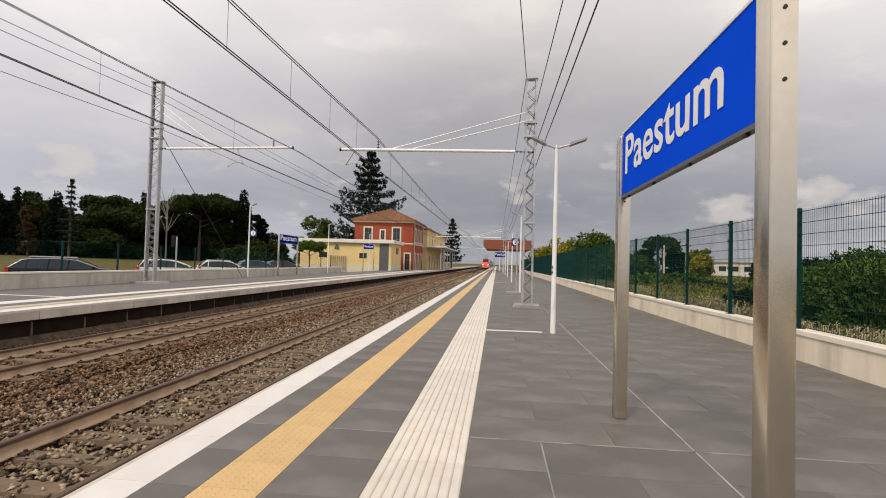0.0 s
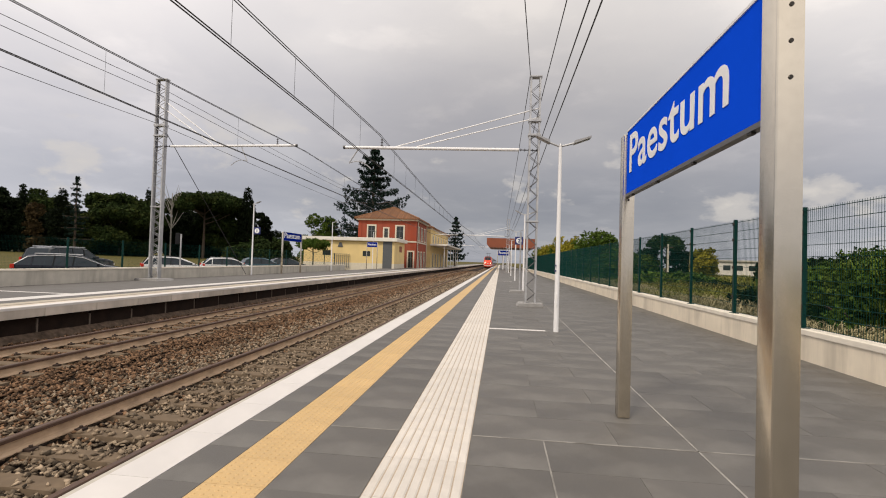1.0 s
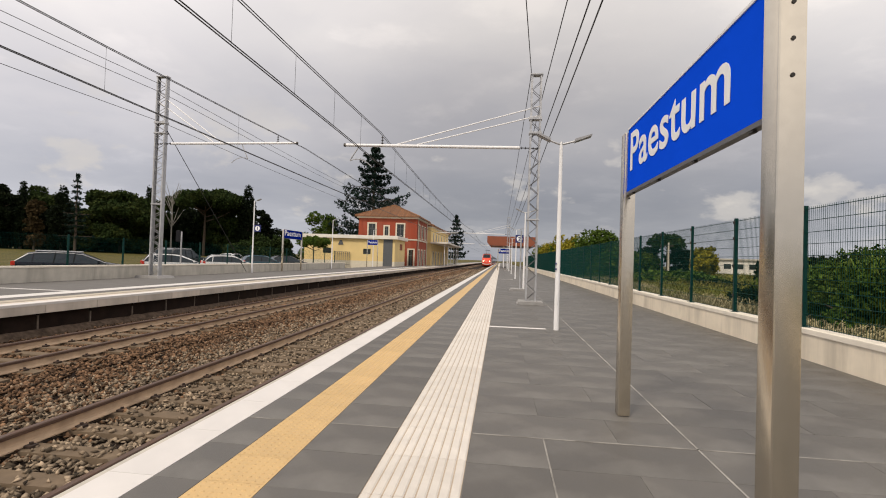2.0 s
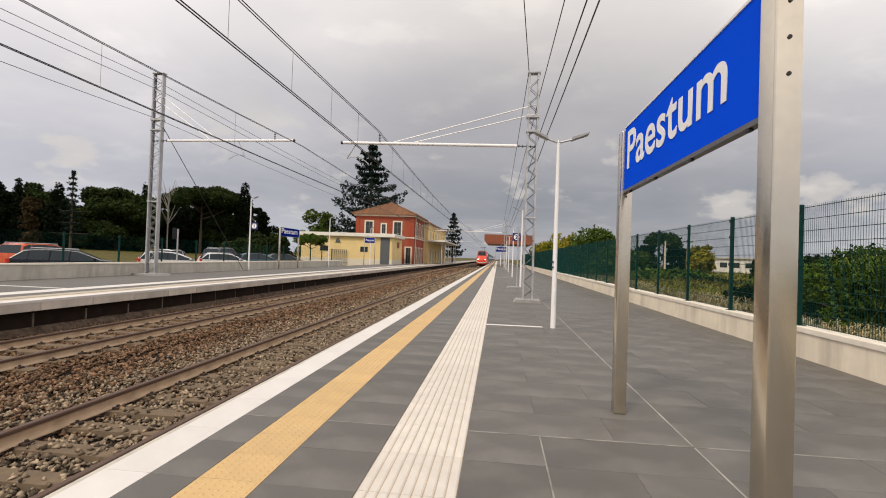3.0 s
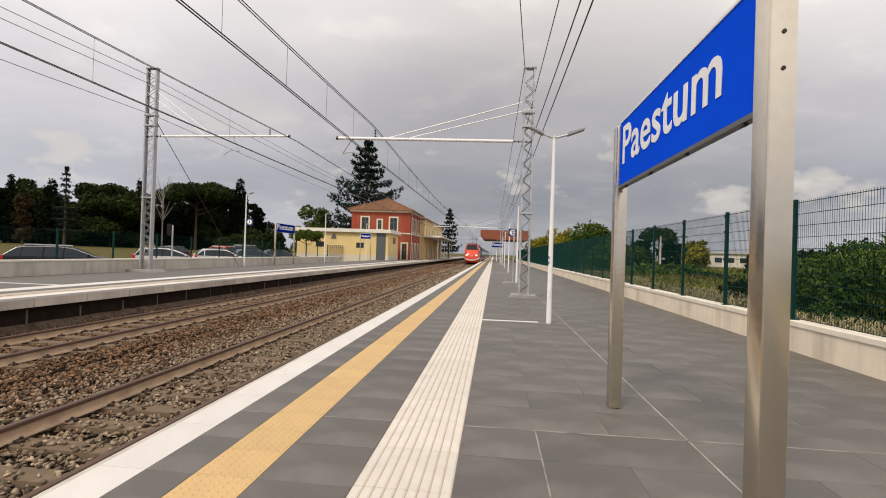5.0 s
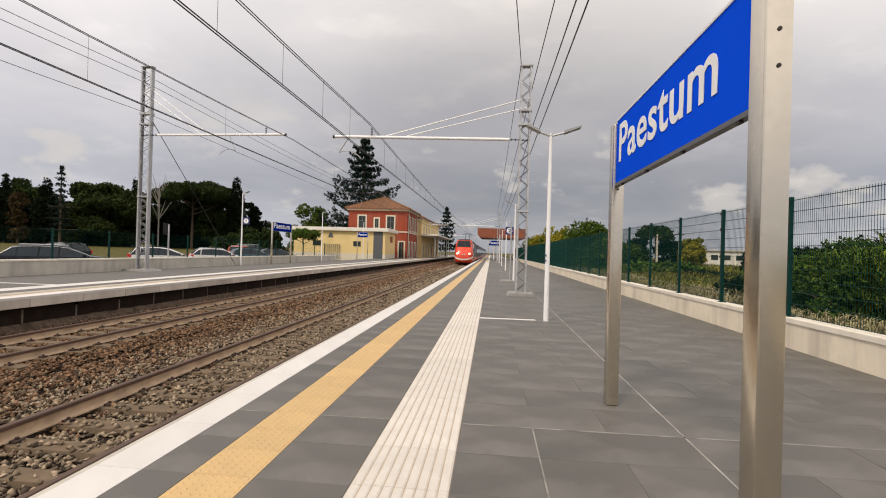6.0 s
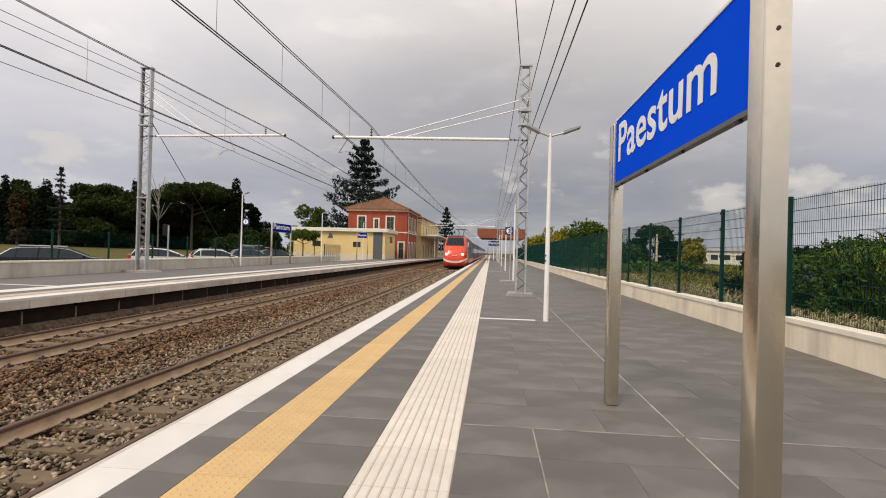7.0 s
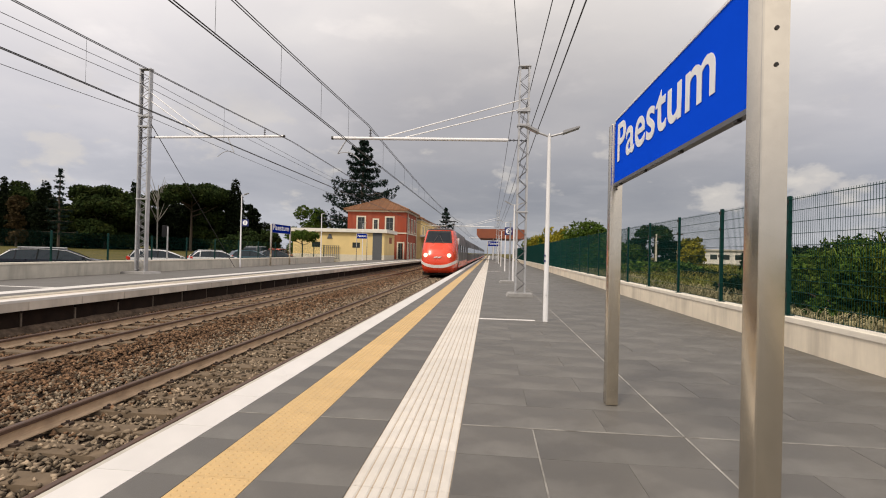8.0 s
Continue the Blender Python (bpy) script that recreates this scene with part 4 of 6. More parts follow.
def trunk_part(parent, height, r, limbs=(), lean=0.0, seed=0):
    rng = random.Random(seed)
    bm = bmesh.new()
    pts = [Vector((lean * (k / 5) ** 1.5 + rng.uniform(-0.04, 0.04) * r * 4 * (k > 0), rng.uniform(-0.04, 0.04) * r * 4, -0.3 + (height + 0.3) * k / 5)) for k in range(6)]
    for k in range(5):
        rod(bm, pts[k], pts[k + 1], r * (1 - 0.13 * k), r * (1 - 0.13 * (k + 1)), n=8, cap=k in (0, 4))
    t = part("trunk", bm, M_BARK, parent)
    for a, b, q in limbs:
        bm = bmesh.new()
        mid = Vector(a).lerp(Vector(b), 0.5) + Vector((0, 0, q))
        rod(bm, a, mid, r * 0.45, r * 0.32, n=6)
        rod(bm, mid, b, r * 0.32, r * 0.14, n=6)
        part("limb", bm, M_BARK, t)
    return t


def bare_tree(x, y, z, h, label, seed=4):
    """Leafless tree of forking twigs."""
    t = thing("bare_tree", label, "tree", x, y, z)
    rng = random.Random(seed)
    limbs = []
    for k in range(16):
        a, z0 = k * 2.4, h * rng.uniform(0.3, 0.75)
        r = h * rng.uniform(0.08, 0.2)
        limbs.append(((0, 0, z0), (r * math.cos(a), r * math.sin(a), min(h, z0 + h * rng.uniform(0.2, 0.34))), -0.01 * h))
    trunk_part(t, h * 0.9, h * 0.012, limbs, 0.0, seed)
    for o in t.children_recursive:
        o.data.materials[0] = M_PALEBARK
    return t


def crown_part(parent, pts, size, material, per=4, seed=1, flat=0.0, long=1.0, name="crown"):
    ob = new(name, leaf_mesh(name, pts, size, material, per, flat, long, seed))
    ob.parent = parent
    return tagged(ob, kind="stuff")


def lobes_for(kind, h, w, seed):
    rng = random.Random(seed)
    ls = []
    if kind == "umbrella":
        for k in range(24):
            a, r = rng.uniform(0, 6.28), w * math.sqrt(rng.uniform(0, 1)) * 0.80
            q = w * rng.uniform(0.18, 0.32)
            ls.append((r * math.cos(a), r * math.sin(a), h * 0.88 - 0.18 * h * (r / w) ** 2 + rng.uniform(-0.06, 0.04) * h, q, q, h * 0.10))
    elif kind == "round":
        for k in range(44):
            a, r, z = rng.uniform(0, 6.28), w * math.sqrt(rng.uniform(0, 1)) * 0.80, rng.uniform(0.12, 0.90)
            r *= math.sin(min(1.0, (1 - z) * 1.9 + 0.16) * 1.5)
            q = w * rng.uniform(0.18, 0.34)
            ls.append((r * math.cos(a), r * math.sin(a), h * z, q, q, min(q * 0.75, h * 0.10)))
    elif kind == "cypress":
        for k in range(9):
            z = (k + 0.5) / 9
            ls.append((rng.uniform(-0.1, 0.1) * w, rng.uniform(-0.1, 0.1) * w, h * (0.08 + 0.86 * z), w * (1.0 - 0.75 * z ** 2.2), w * (1.0 - 0.75 * z ** 2.2), h * 0.10))
    elif kind == "bush":
        for k in range(8):
            a, r = rng.uniform(0, 6.28), w * rng.uniform(0, 0.7)
            ls.append((r * math.cos(a), r * math.sin(a), h * rng.uniform(0.12, 0.75), w * 0.45, w * 0.45, h * 0.30))
    return ls


def tree(kind, x, y, z, h, w, material, label, n=1500, leaf=0.24, per=4, seed=1, name="tree", lean=0.0):
    t = thing(name, label, "tree" if kind != "bush" else "bush", x, y, z, rz=seed * 47 % 360)
    th = {"umbrella": 0.84, "round": 0.6, "cypress": 0.5, "bush": 0.4}[kind] * h
    rng = random.Random(seed + 5)
    limbs = []
    if kind != "cypress":
        for k in range(7):
            a = k * 0.9 + rng.uniform(-0.2, 0.2)
            z0 = th * rng.uniform(0.55, 0.9)
            limbs.append(((lean * 0.5, 0, z0), (w * 0.62 * math.cos(a), w * 0.62 * math.sin(a), min(h * 0.86, z0 + h * 0.17)), -h * 0.02))
    trunk_part(t, th, max(0.08, h * 0.022), limbs, lean, seed)
    crown_part(t, blob_points(n, lobes_for(kind, h, w, seed), seed), leaf, material, per, seed)
    return t


def tiered_conifer(x, y, z, h, w, material, label, tiers=15, seed=3, droop=-0.02, leaf=0.3, sparse=1.0, taper=1.05, spray=0.20):
    """Norfolk pine habit: level whorls of branches, each fringed with short needles."""
    t = thing("conifer", label, "tree", x, y, z)
    tr = trunk_part(t, h * 0.98, h * 0.018, (), 0.0, seed)
    rng = random.Random(seed)
    pts = []
    for k in range(tiers):
        u = k / (tiers - 1)
        zz = h * (0.20 + 0.79 * u)
        reach = w * (1 - 0.9 * u ** taper) * rng.uniform(0.55, 1.12)
        nb = 7
        for j in range(nb):
            a = 6.283 * j / nb + k * 0.5 + rng.uniform(-0.2, 0.2)
            rr = reach * rng.uniform(0.7, 1.1)
            tip = Vector((rr * math.cos(a), rr * math.sin(a), zz + h * droop + rr * 0.10))
            if k % 2 == 0:
                bm = bmesh.new()
                rod(bm, (0, 0, zz), tip, h * 0.004, h * 0.0015, n=5, cap=False)
                part("branch", bm, M_BARK, tr)
            m = int(22 * sparse * (0.4 + rr / w))
            side = Vector((-math.sin(a), math.cos(a), 0))
            for i in range(m):
                f = rng.uniform(0.18, 1.0)
                p = Vector((0, 0, zz)).lerp(tip, f) - Vector((0, 0, 0.16 * rr * math.sin(f * 3.1))) + side * rng.uniform(-1, 1) * rr * spray * math.sin(f * 2.6) + Vector((0, 0, rng.uniform(-0.01, 0.022) * h))
                pts.append(p)
    for i in range(40):
        pts.append(Vector((rng.uniform(-0.2, 0.2), rng.uniform(-0.2, 0.2), h * rng.uniform(0.93, 1.0))))
    crown_part(t, [tuple(p) for p in pts], leaf, material, 4, seed, long=1.3, name="needles")
    return t


def reeds(x0, x1, y0, y1, z, h, n, seed, material, label, name="reed_bed", lean=0.25, width=0.03, short=1.0):
    """A thicket of arching leaf blades on stalks."""
    rng = np.random.default_rng(seed)
    px, py = rng.uniform(x0, x1, n), rng.uniform(y0, y1, n)
    hump = 0.72 + 0.28 * np.sin(px * 0.9 + seed) * np.cos(py * 0.7 + seed * 2)
    a = rng.uniform(0, 6.283, n)
    zb = z + h * hump * rng.uniform(0.0, 0.75 + 0.12 * (short < 1), n)
    ln = h * short * rng.uniform(0.22, 0.42, n)
    verts, faces = [], []
    d = np.stack([np.cos(a), np.sin(a)], 1)
    s = np.stack([-np.sin(a), np.cos(a)], 1) * width
    for i in range(n):
        b = len(verts)
        for f, up, wd in ((0.0, 0.0, 0.7), (0.45, 0.75, 1.0), (1.0, 0.80 + 0.2 * ((i * 7) % 10) / 10, 0.12)):
            cx, cy, cz = px[i] + d[i, 0] * ln[i] * f * lean * 3.0, py[i] + d[i, 1] * ln[i] * f * lean * 3.0, zb[i] + ln[i] * up
            verts.append((cx - s[i, 0] * wd, cy - s[i, 1] * wd, cz))
            verts.append((cx + s[i, 0] * wd, cy + s[i, 1] * wd, cz + width * 0.3))
        faces += [(b, b + 1, b + 3, b + 2), (b + 2, b + 3, b + 5, b + 4)]
    me = bpy.data.meshes.new(name)
    me.from_pydata(verts, [], faces)
    me.materials.append(material)
    return tagged(new(name, me), label, "vegetation", kind="stuff")


# ---- buildings ----


def window(parent, x, z, w, h, y, shutters=False, axis="y", face=-1, trim=M_STONETRIM):
    """A window on the wall plane y (or x), with surround, frame, glass and sill."""
    def bx(bm, a0, a1, d0, d1, z0, z1, bev=0.0):
        lo, hi = sorted((y + face * d0, y + face * d1))
        if axis == "y":
            box(bm, a0, a1, lo, hi, z0, z1, bev)
        else:
            box(bm, lo, hi, a0, a1, z0, z1, bev)
    bm = bmesh.new()
    t = 0.22
    bx(bm, x - w / 2 - t, x - w / 2, -0.05, 0.08, z - t, z + h + t)
    bx(bm, x + w / 2, x + w / 2 + t, -0.05, 0.08, z - t, z + h + t)
    bx(bm, x - w / 2, x + w / 2, -0.05, 0.08, z + h, z + h + t)
    bx(bm, x - w / 2 - t - 0.05, x + w / 2 + t + 0.05, -0.05, 0.16, z - t, z)
    wd = part("window", bm, trim, parent, "window with a pale stone surround")
    bm = bmesh.new()
    bx(bm, x - w / 2, x + w / 2, -0.10, 0.012, z, z + h)
    part("pane", bm, M_DARKGLASS, wd)
    bm = bmesh.new()
    bx(bm, x - 0.035, x + 0.035, 0.0, 0.03, z, z + h)
    for q in (0.0, 0.62):
        bx(bm, x - w / 2, x + w / 2, 0.0, 0.028, z + q * h, z + q * h + 0.06)
    part("window_frame", bm, M_DOORGREY, wd)
    return wd


def tile_roof(parent, x0, x1, y0, y1, z, top, ridge_inset, over=0.6):
    """Hipped roof with rows of tiles as ridged strips."""
    x0, x1, y0, y1 = x0 - over, x1 + over, y0 - over, y1 + over
    cx = (x0 + x1) / 2
    ra, rb = y0 + ridge_inset, y1 - ridge_inset
    bm = bmesh.new()
    c = [bm.verts.new(p) for p in ((x0, y0, z), (x1, y0, z), (x1, y1, z), (x0, y1, z), (cx, ra, top), (cx, rb, top))]
    d = [bm.verts.new((v.co.x, v.co.y, z - 0.12)) for v in c[:4]]
    for f in ((0, 1, 4), (1, 2, 5, 4), (2, 3, 5), (3, 0, 4, 5)):
        bm.faces.new([c[i] for i in f])
    for i in range(4):
        bm.faces.new((d[i], d[(i + 1) % 4], c[(i + 1) % 4], c[i]))
    bm.faces.new(d[::-1])
    roof = part("roof", bm, M_ROOFTILE, parent, "hipped terracotta tile roof")
    bm = bmesh.new()
    n = int((x1 - x0) / 0.34)
    for k in range(n):
        x = x0 + (k + 0.5) * (x1 - x0) / n
        f = 1 - abs(x - cx) / ((x1 - x0) / 2)
        if f > 0.04:
            rod(bm, (x, y0, z + 0.03), (x, y0 + (ra - y0) * f, z + 0.03 + (top - z) * f), 0.085, n=6)
    n = int((y1 - y0) / 0.34)
    for k in range(n):
        y = y0 + (k + 0.5) * (y1 - y0) / n
        f = min(1.0, (y - y0) / max(0.01, ra - y0), (y1 - y) / max(0.01, y1 - rb))
        for s in (x0, x1):
            if f > 0.04:
                rod(bm, (s, y, z + 0.03), (s + (cx - s) * f, y, z + 0.03 + (top - z) * f), 0.085, n=6)
    for a in ((x0, y0), (x1, y0)):
        rod(bm, (*a, z + 0.06), (cx, ra, top + 0.06), 0.12, n=8)
    rod(bm, (cx, ra, top + 0.06), (cx, rb, top + 0.06), 0.12, n=8)
    tiles = part("roof_tiles", bm, M_ROOFTILE, roof)
    tagged(tiles, kind="stuff")
    return roof


def red_house():
    h = thing("station_building", "two-storey red plaster station building with terracotta hipped roof", "building")
    x0, x1, y0, y1, top = -23.4, -13.75, 80.0, 91.5, 7.75
    bm = bmesh.new()
    box(bm, x0, x1, y0, y1, -0.3, top)
    wall = part("wall", bm, M_REDWALL, h, "red plaster wall")
    bm = bmesh.new()
    box(bm, x0 - 0.35, x1 + 0.35, y0 - 0.35, y1 + 0.35, top, top + 0.32, 0.05)
    part("cornice", bm, M_STONETRIM, wall)
    bm = bmesh.new()
    box(bm, x0 - 0.12, x1 + 0.12, y0 - 0.12, y1 + 0.12, 4.25, 4.45)
    part("string_course", bm, M_STONETRIM, wall)
    for a, b in (((x0, y0), 1), ((x1, y0), -1)):
        bm = bmesh.new()
        box(bm, a[0] - 0.06 if b > 0 else a[0] - 0.5, a[0] + 0.5 if b > 0 else a[0] + 0.06, y0 - 0.06, y0 + 0.3, -0.2, top)
        part("pilaster", bm, M_REDWALL, wall)
    for x in (-21.2, -16.45):
        window(wall, x, 4.75, 1.15, 2.1, y0)
    window(wall, -18.75, 4.95, 0.62, 1.5, y0)
    window(wall, -14.55, 0.1, 0.8, 2.6, y0)
    for y in (82.5, 85.6, 88.8):
        window(wall, y, 4.75, 1.0, 2.1, x1, axis="x", face=1)
        window(wall, y, 0.1, 1.1, 2.6, x1, axis="x", face=1)
    for y in (81.0, 90.6):
        bm = bmesh.new()
        rod(bm, (x1 + 0.14, y, -0.1), (x1 + 0.14, y, top), 0.07, n=8)
        part("downpipe", bm, M_STONETRIM, wall)
    tile_roof(h, x0, x1, y0, y1, top + 0.33, 10.4, 5.4)


def yellow_wing():
    h = thing("station_wing", "yellow plaster wing of the station with flat eaves", "building")
    x0, x1, y0, y1, top = -22.5, -13.0, 91.9, 122.0, 7.2
    bm = bmesh.new()
    box(bm, x0, x1, y0, y1, -0.3, top)
    wall = part("wall", bm, M_YELWALL, h, "yellow plaster wall")
    bm = bmesh.new()
    box(bm, x0 - 0.3, x1 + 0.3, y0, y1 + 0.4, top, top + 0.3, 0.04)
    part("cornice", bm, M_STONETRIM, wall)
    for y in (95, 99, 103, 108, 113, 118):
        window(wall, y, 4.4, 1.0, 1.7, x1, axis="x", face=1)
        window(wall, y, 0.1, 1.1, 2.5, x1, axis="x", face=1)
    tile_roof(h, x0, x1, y0 + 0.6, y1, top + 0.31, 9.6, 4.5)
    c = thing("platform_canopy", "flat white canopy over the station doors", "canopy", -11.6, 100, 0)
    bm = bmesh.new()
    box(bm, -1.4, 1.9, -9, 22, 4.2, 4.5, 0.03)
    part("roof", bm, M_CANOPYW, c)
    for y in (-8, -2, 4, 10, 16, 21):
        bm = bmesh.new()
        rod(bm, (1.2, y, 0.05), (1.2, y, 4.2), 0.07, n=10)
        part("post", bm, M_LAMPPOLE, c)


def low_yellow_building():
    h = thing("waiting_room", "low yellow plaster building with a flat pale roof slab", "building")
    x0, x1, y0, y1, top = -28.6, -15.1, 70.0, 77.4, 3.95
    bm = bmesh.new()
    box(bm, x0, x1, y0, y1, -0.3, top)
    wall = part("wall", bm, M_YELWALL, h, "yellow plaster wall")
    bm = bmesh.new()
    box(bm, x0 - 0.4, x1 + 0.45, y0 - 0.45, y1, top, top + 0.5, 0.03)
    part("roof", bm, M_CANOPYW, h, "flat pale roof slab")
    bm = bmesh.new()
    box(bm, x0 - 0.03, x1 + 0.03, y0 - 0.03, y1, -0.3, 0.75)
    part("plinth", bm, M_STONETRIM, wall)
    bm = bmesh.new()
    box(bm, x1 - 1.7, x1 - 0.35, y0 - 0.05, y0 + 0.2, 0.0, top - 0.02, 0.02)
    part("door", bm, M_DOORGREY, wall, "tall grey door panel")
    for x, w in ((-25.15, 1.2), (-19.2, 1.1)):
        bm = bmesh.new()
        box(bm, x - w / 2, x + w / 2, y0 - 0.03, y0 + 0.1, 1.75, 2.5)
        part("window", bm, M_DARKGLASS, wall)
    for k in range(8):
        bm = bmesh.new()
        box(bm, -23.85 + 0.3 * k, -23.79 + 0.3 * k, y0 - 0.25, y0 - 0.2, 0.0, 2.0)
        part("gate_bar", bm, M_DOORGREY, wall)
    for z in (0.1, 1.95):
        bm = bmesh.new()
        box(bm, -23.9, -21.6, y0 - 0.26, y0 - 0.19, z, z + 0.05)
        part("gate_rail", bm, M_DOORGREY, wall)
    bm = bmesh.new()
    box(bm, x1 - 0.1, x1 + 0.03, 73.4, 75.2, 2.5, 3.4)
    part("window", bm, M_BROWN, wall, "small window with a brown shutter")
    bm = bmesh.new()
    prism(bm, [(-23.5, 3.0), (-22.7, 3.0), (-22.95, 3.65), (-23.25, 3.65)], y0 - 0.08, y0 - 0.02, "y")
    part("wall_lamp", bm, M_DOORGREY, wall)


def brown_canopy():
    c = thing("platform_shelter", "large rust-brown clad shelter roof across the platform", "canopy", 0, 104, 0)
    bm = bmesh.new()
    prism(bm, [(-2.3, 4.55), (7.0, 4.55), (7.0, 6.5), (-2.9, 6.5), (-2.9, 5.2)], 0, 16, "y")
    part("roof", bm, M_BROWN, c, "rust-brown cladding")
    for x in (0.6, 5.6):
        for y in (1, 8, 15):
            bm = bmesh.new()
            rod(bm, (x, y, 0), (x, y, 4.55), 0.11, n=10)
            part("post", bm, M_LAMPPOLE, c)


# ---- on the platform ----
name_board(1.15, 2.275, 0, 0, 2.51, 2.07, 2.655, (2.188, 2.338, 2.488), (2.40, 0.42), 0.338, label="large blue station name board on brushed steel posts")
for k, y in enumerate((10.58, 25.6, 40.0, 55.0, 70.0, 85.0, 100.0)):
    lamp = platform_lamp(1.19, y, 0)
    if k == 1:
        number_sign(lamp, "2", -0.27, 2.55, 0.40)
    if k == 0:
        for z in (1.25, 1.36):
            bm = bmesh.new()
            box(bm, -0.062, -0.03, -0.062, 0.0, z, z + 0.035, 0.004)
            part("cable_band", bm, M_DARKBLUE, lamp, "dark blue band clamp")
name_board(1.35, 74.0, 0, 90, 1.7, 2.5, 3.2, (), (1.6, 0.1), 0.36, label="distant blue station name board on steel posts", enamel=M_FARBLUE)
RB = dict(boom_z=5.24, boom_x0=-5.49, boom_x1=0.52, stay_z=(6.62, 6.31), arm_x=-5.33, arm_z=4.73, ins_x=-4.19)
mast(1.02, 16.8, 0, 7.7, -1, label="grey galvanised lattice mast with a white tubular boom", **RB)
for y in (72.0, 127.0):
    mast(1.02, y, 0, 7.7, -1, label="grey lattice mast far along the platform", **RB)
LB = dict(lace=M_GALV, boom_z=6.42, boom_x0=-9.39, boom_x1=-15.5, stay_z=(8.8, 8.4), stay_at=(0.60, 0.66), arm_x=-11.7, arm_z=5.72, ins_x=-10.27)
mast(-16.05, 21.6, L_Z, 9.5, 1, label="tall grey lattice mast with boom and guy wire", w=0.46, base=0.6, **LB)
for y in (98.0, 160.0):
    mast(-16.05, y, L_Z, 8.4, 1, label="grey lattice mast on the opposite platform", w=0.22, base=0.4,
         boom_z=6.6, boom_x0=-8.5, boom_x1=-15.5, stay_z=(8.2, 7.8), arm_x=-9.6, arm_z=5.9, ins_x=-8.9)
wire("guy_wire", "dark guy wire from the tall mast to the ground", [(-15.75, 21.6, 7.0), (-15.6, 29.2, 0.2)], 0.017)
catenary(AXIS_NEAR, 4.62, (-36, 16.8, 72, 127, 182), 0.52, 5.71, drop_step=2.4, stagger=0.08)
catenary(-8.9, 4.92, (-30, 21.6, 98, 160, 222), 0.42, 6.21, drop_step=5.8, stagger=0.08)
for x, z, s, x2 in ((0.84, 7.72, 0.2, -3.0), (1.28, 7.2, 0.1, 1.3), (1.30, 5.75, 0.3, 1.2), (1.42, 5.35, 0.3, 1.0)):
    pts = [(x2 + (x - x2) * k / 8, -28 + 44.8 * k / 8, z - s * 4 * (k / 8) * (1 - k / 8)) for k in range(8)]
    for a, b in ((16.8, 72), (72, 127)):
        pts += [(x, a + (b - a) * k / 8, z - s * 4 * (k / 8) * (1 - k / 8)) for k in range(8)]
    wire("feeder_wire", "dark feeder wire strung along the masts", pts, 0.013)
for x, z, s in ((-16.2, 9.2, 0.5), (-16.0, 8.75, 0.5), (-16.1, 7.42, 0.4)):
    pts = []
    for a, b in ((-22, 21.6), (21.6, 98), (98, 160)):
        pts += [(x, a + (b - a) * k / 8, z - s * 4 * (k / 8) * (1 - k / 8)) for k in range(8)]
    wire("feeder_wire", "thin feeder wire strung along the opposite masts", pts, 0.012)
fence(4.93, 8.75 - 2.41 * 3, 2.41, 46, 0.49, 2.42, "dark green welded wire fence on the low wall", M_GREEN, 7, 0.0020, 0.0028)

sign_post = thing("sign_post", "slim grey pole on a low concrete plinth", "post", 0.82, 24.4, 0)
bm = bmesh.new()
prism(bm, [(-0.36, 0.0), (0.36, 0.0), (0.30, 0.09), (-0.30, 0.09)], -0.36, 0.36, "y")
part("plinth", bm, M_PLINTH, sign_post)
bm = bmesh.new()
rod(bm, (0.14, 0, 0.08), (0.14, 0, 2.9), 0.04, n=10)
part("pole", bm, M_GALV, sign_post)

# white bars across the platform by the lamps
for y in (10.66, 38.4):
    bm = bmesh.new()
    box(bm, -0.188, 0.98, y - 0.07, y + 0.07, -0.008, 0.004, 0.001)
    tagged(part("marking_bar", bm, M_EDGE), "white inlaid bar across the platform paving", "marking", kind="structure")

# ---- opposite platform ----
for k, y in enumerate((31.5, 47.2, 63.0, 79.0, 95.0, 111.0)):
    lamp = platform_lamp(-16.45, y, L_Z, 4.75, arms=((0.45, 0.16),))
    if k == 0:
        number_sign(lamp, "1", 0.30, 2.95, 0.46)
name_board(-16.2, 39.0, L_Z, 180, 3.4, 2.5, 3.15, (), (3.2, 0.25), 0.40, post=(0.10, 0.10), label="blue station name board on the opposite platform", enamel=M_FARBLUE)
name_board(-15.4, 61.0, L_Z, 90, 1.25, 2.80, 3.42, (), (1.15, 0.12), 0.26, post=(0.08, 0.08), label="small blue platform board on grey posts", enamel=M_FARBLUE)
fence(-17.35, 18.2 - 2.95 * 5, 2.95, 17, -0.3, 1.85, "dark green wire fence beside the car park", M_GREEN, 0, 0.001, 0.0008, 0.0012)
info = thing("information_totem", "dark information board on a thin grey pole", "sign", -17.1, 24.6, -0.3)
bm = bmesh.new()
rod(bm, (0.25, 0, 0), (0.25, 0, 2.7), 0.04, n=8)
part("pole", bm, M_GALV, info)
bm = bmesh.new()
box(bm, -0.05, 0.20, -0.05, 0.05, 2.15, 2.75, 0.02)
part("board", bm, M_BLACKPL, info)
red_house()
yellow_wing()
low_yellow_building()
brown_canopy()

# ---- trees ----
def far_spot(px_tan, dist):
    """A spot dist metres away in the direction whose tangent from the track's line is px_tan."""
    a = math.atan(px_tan) - radians(6.23)
    return dist * math.sin(a), dist * math.cos(a)


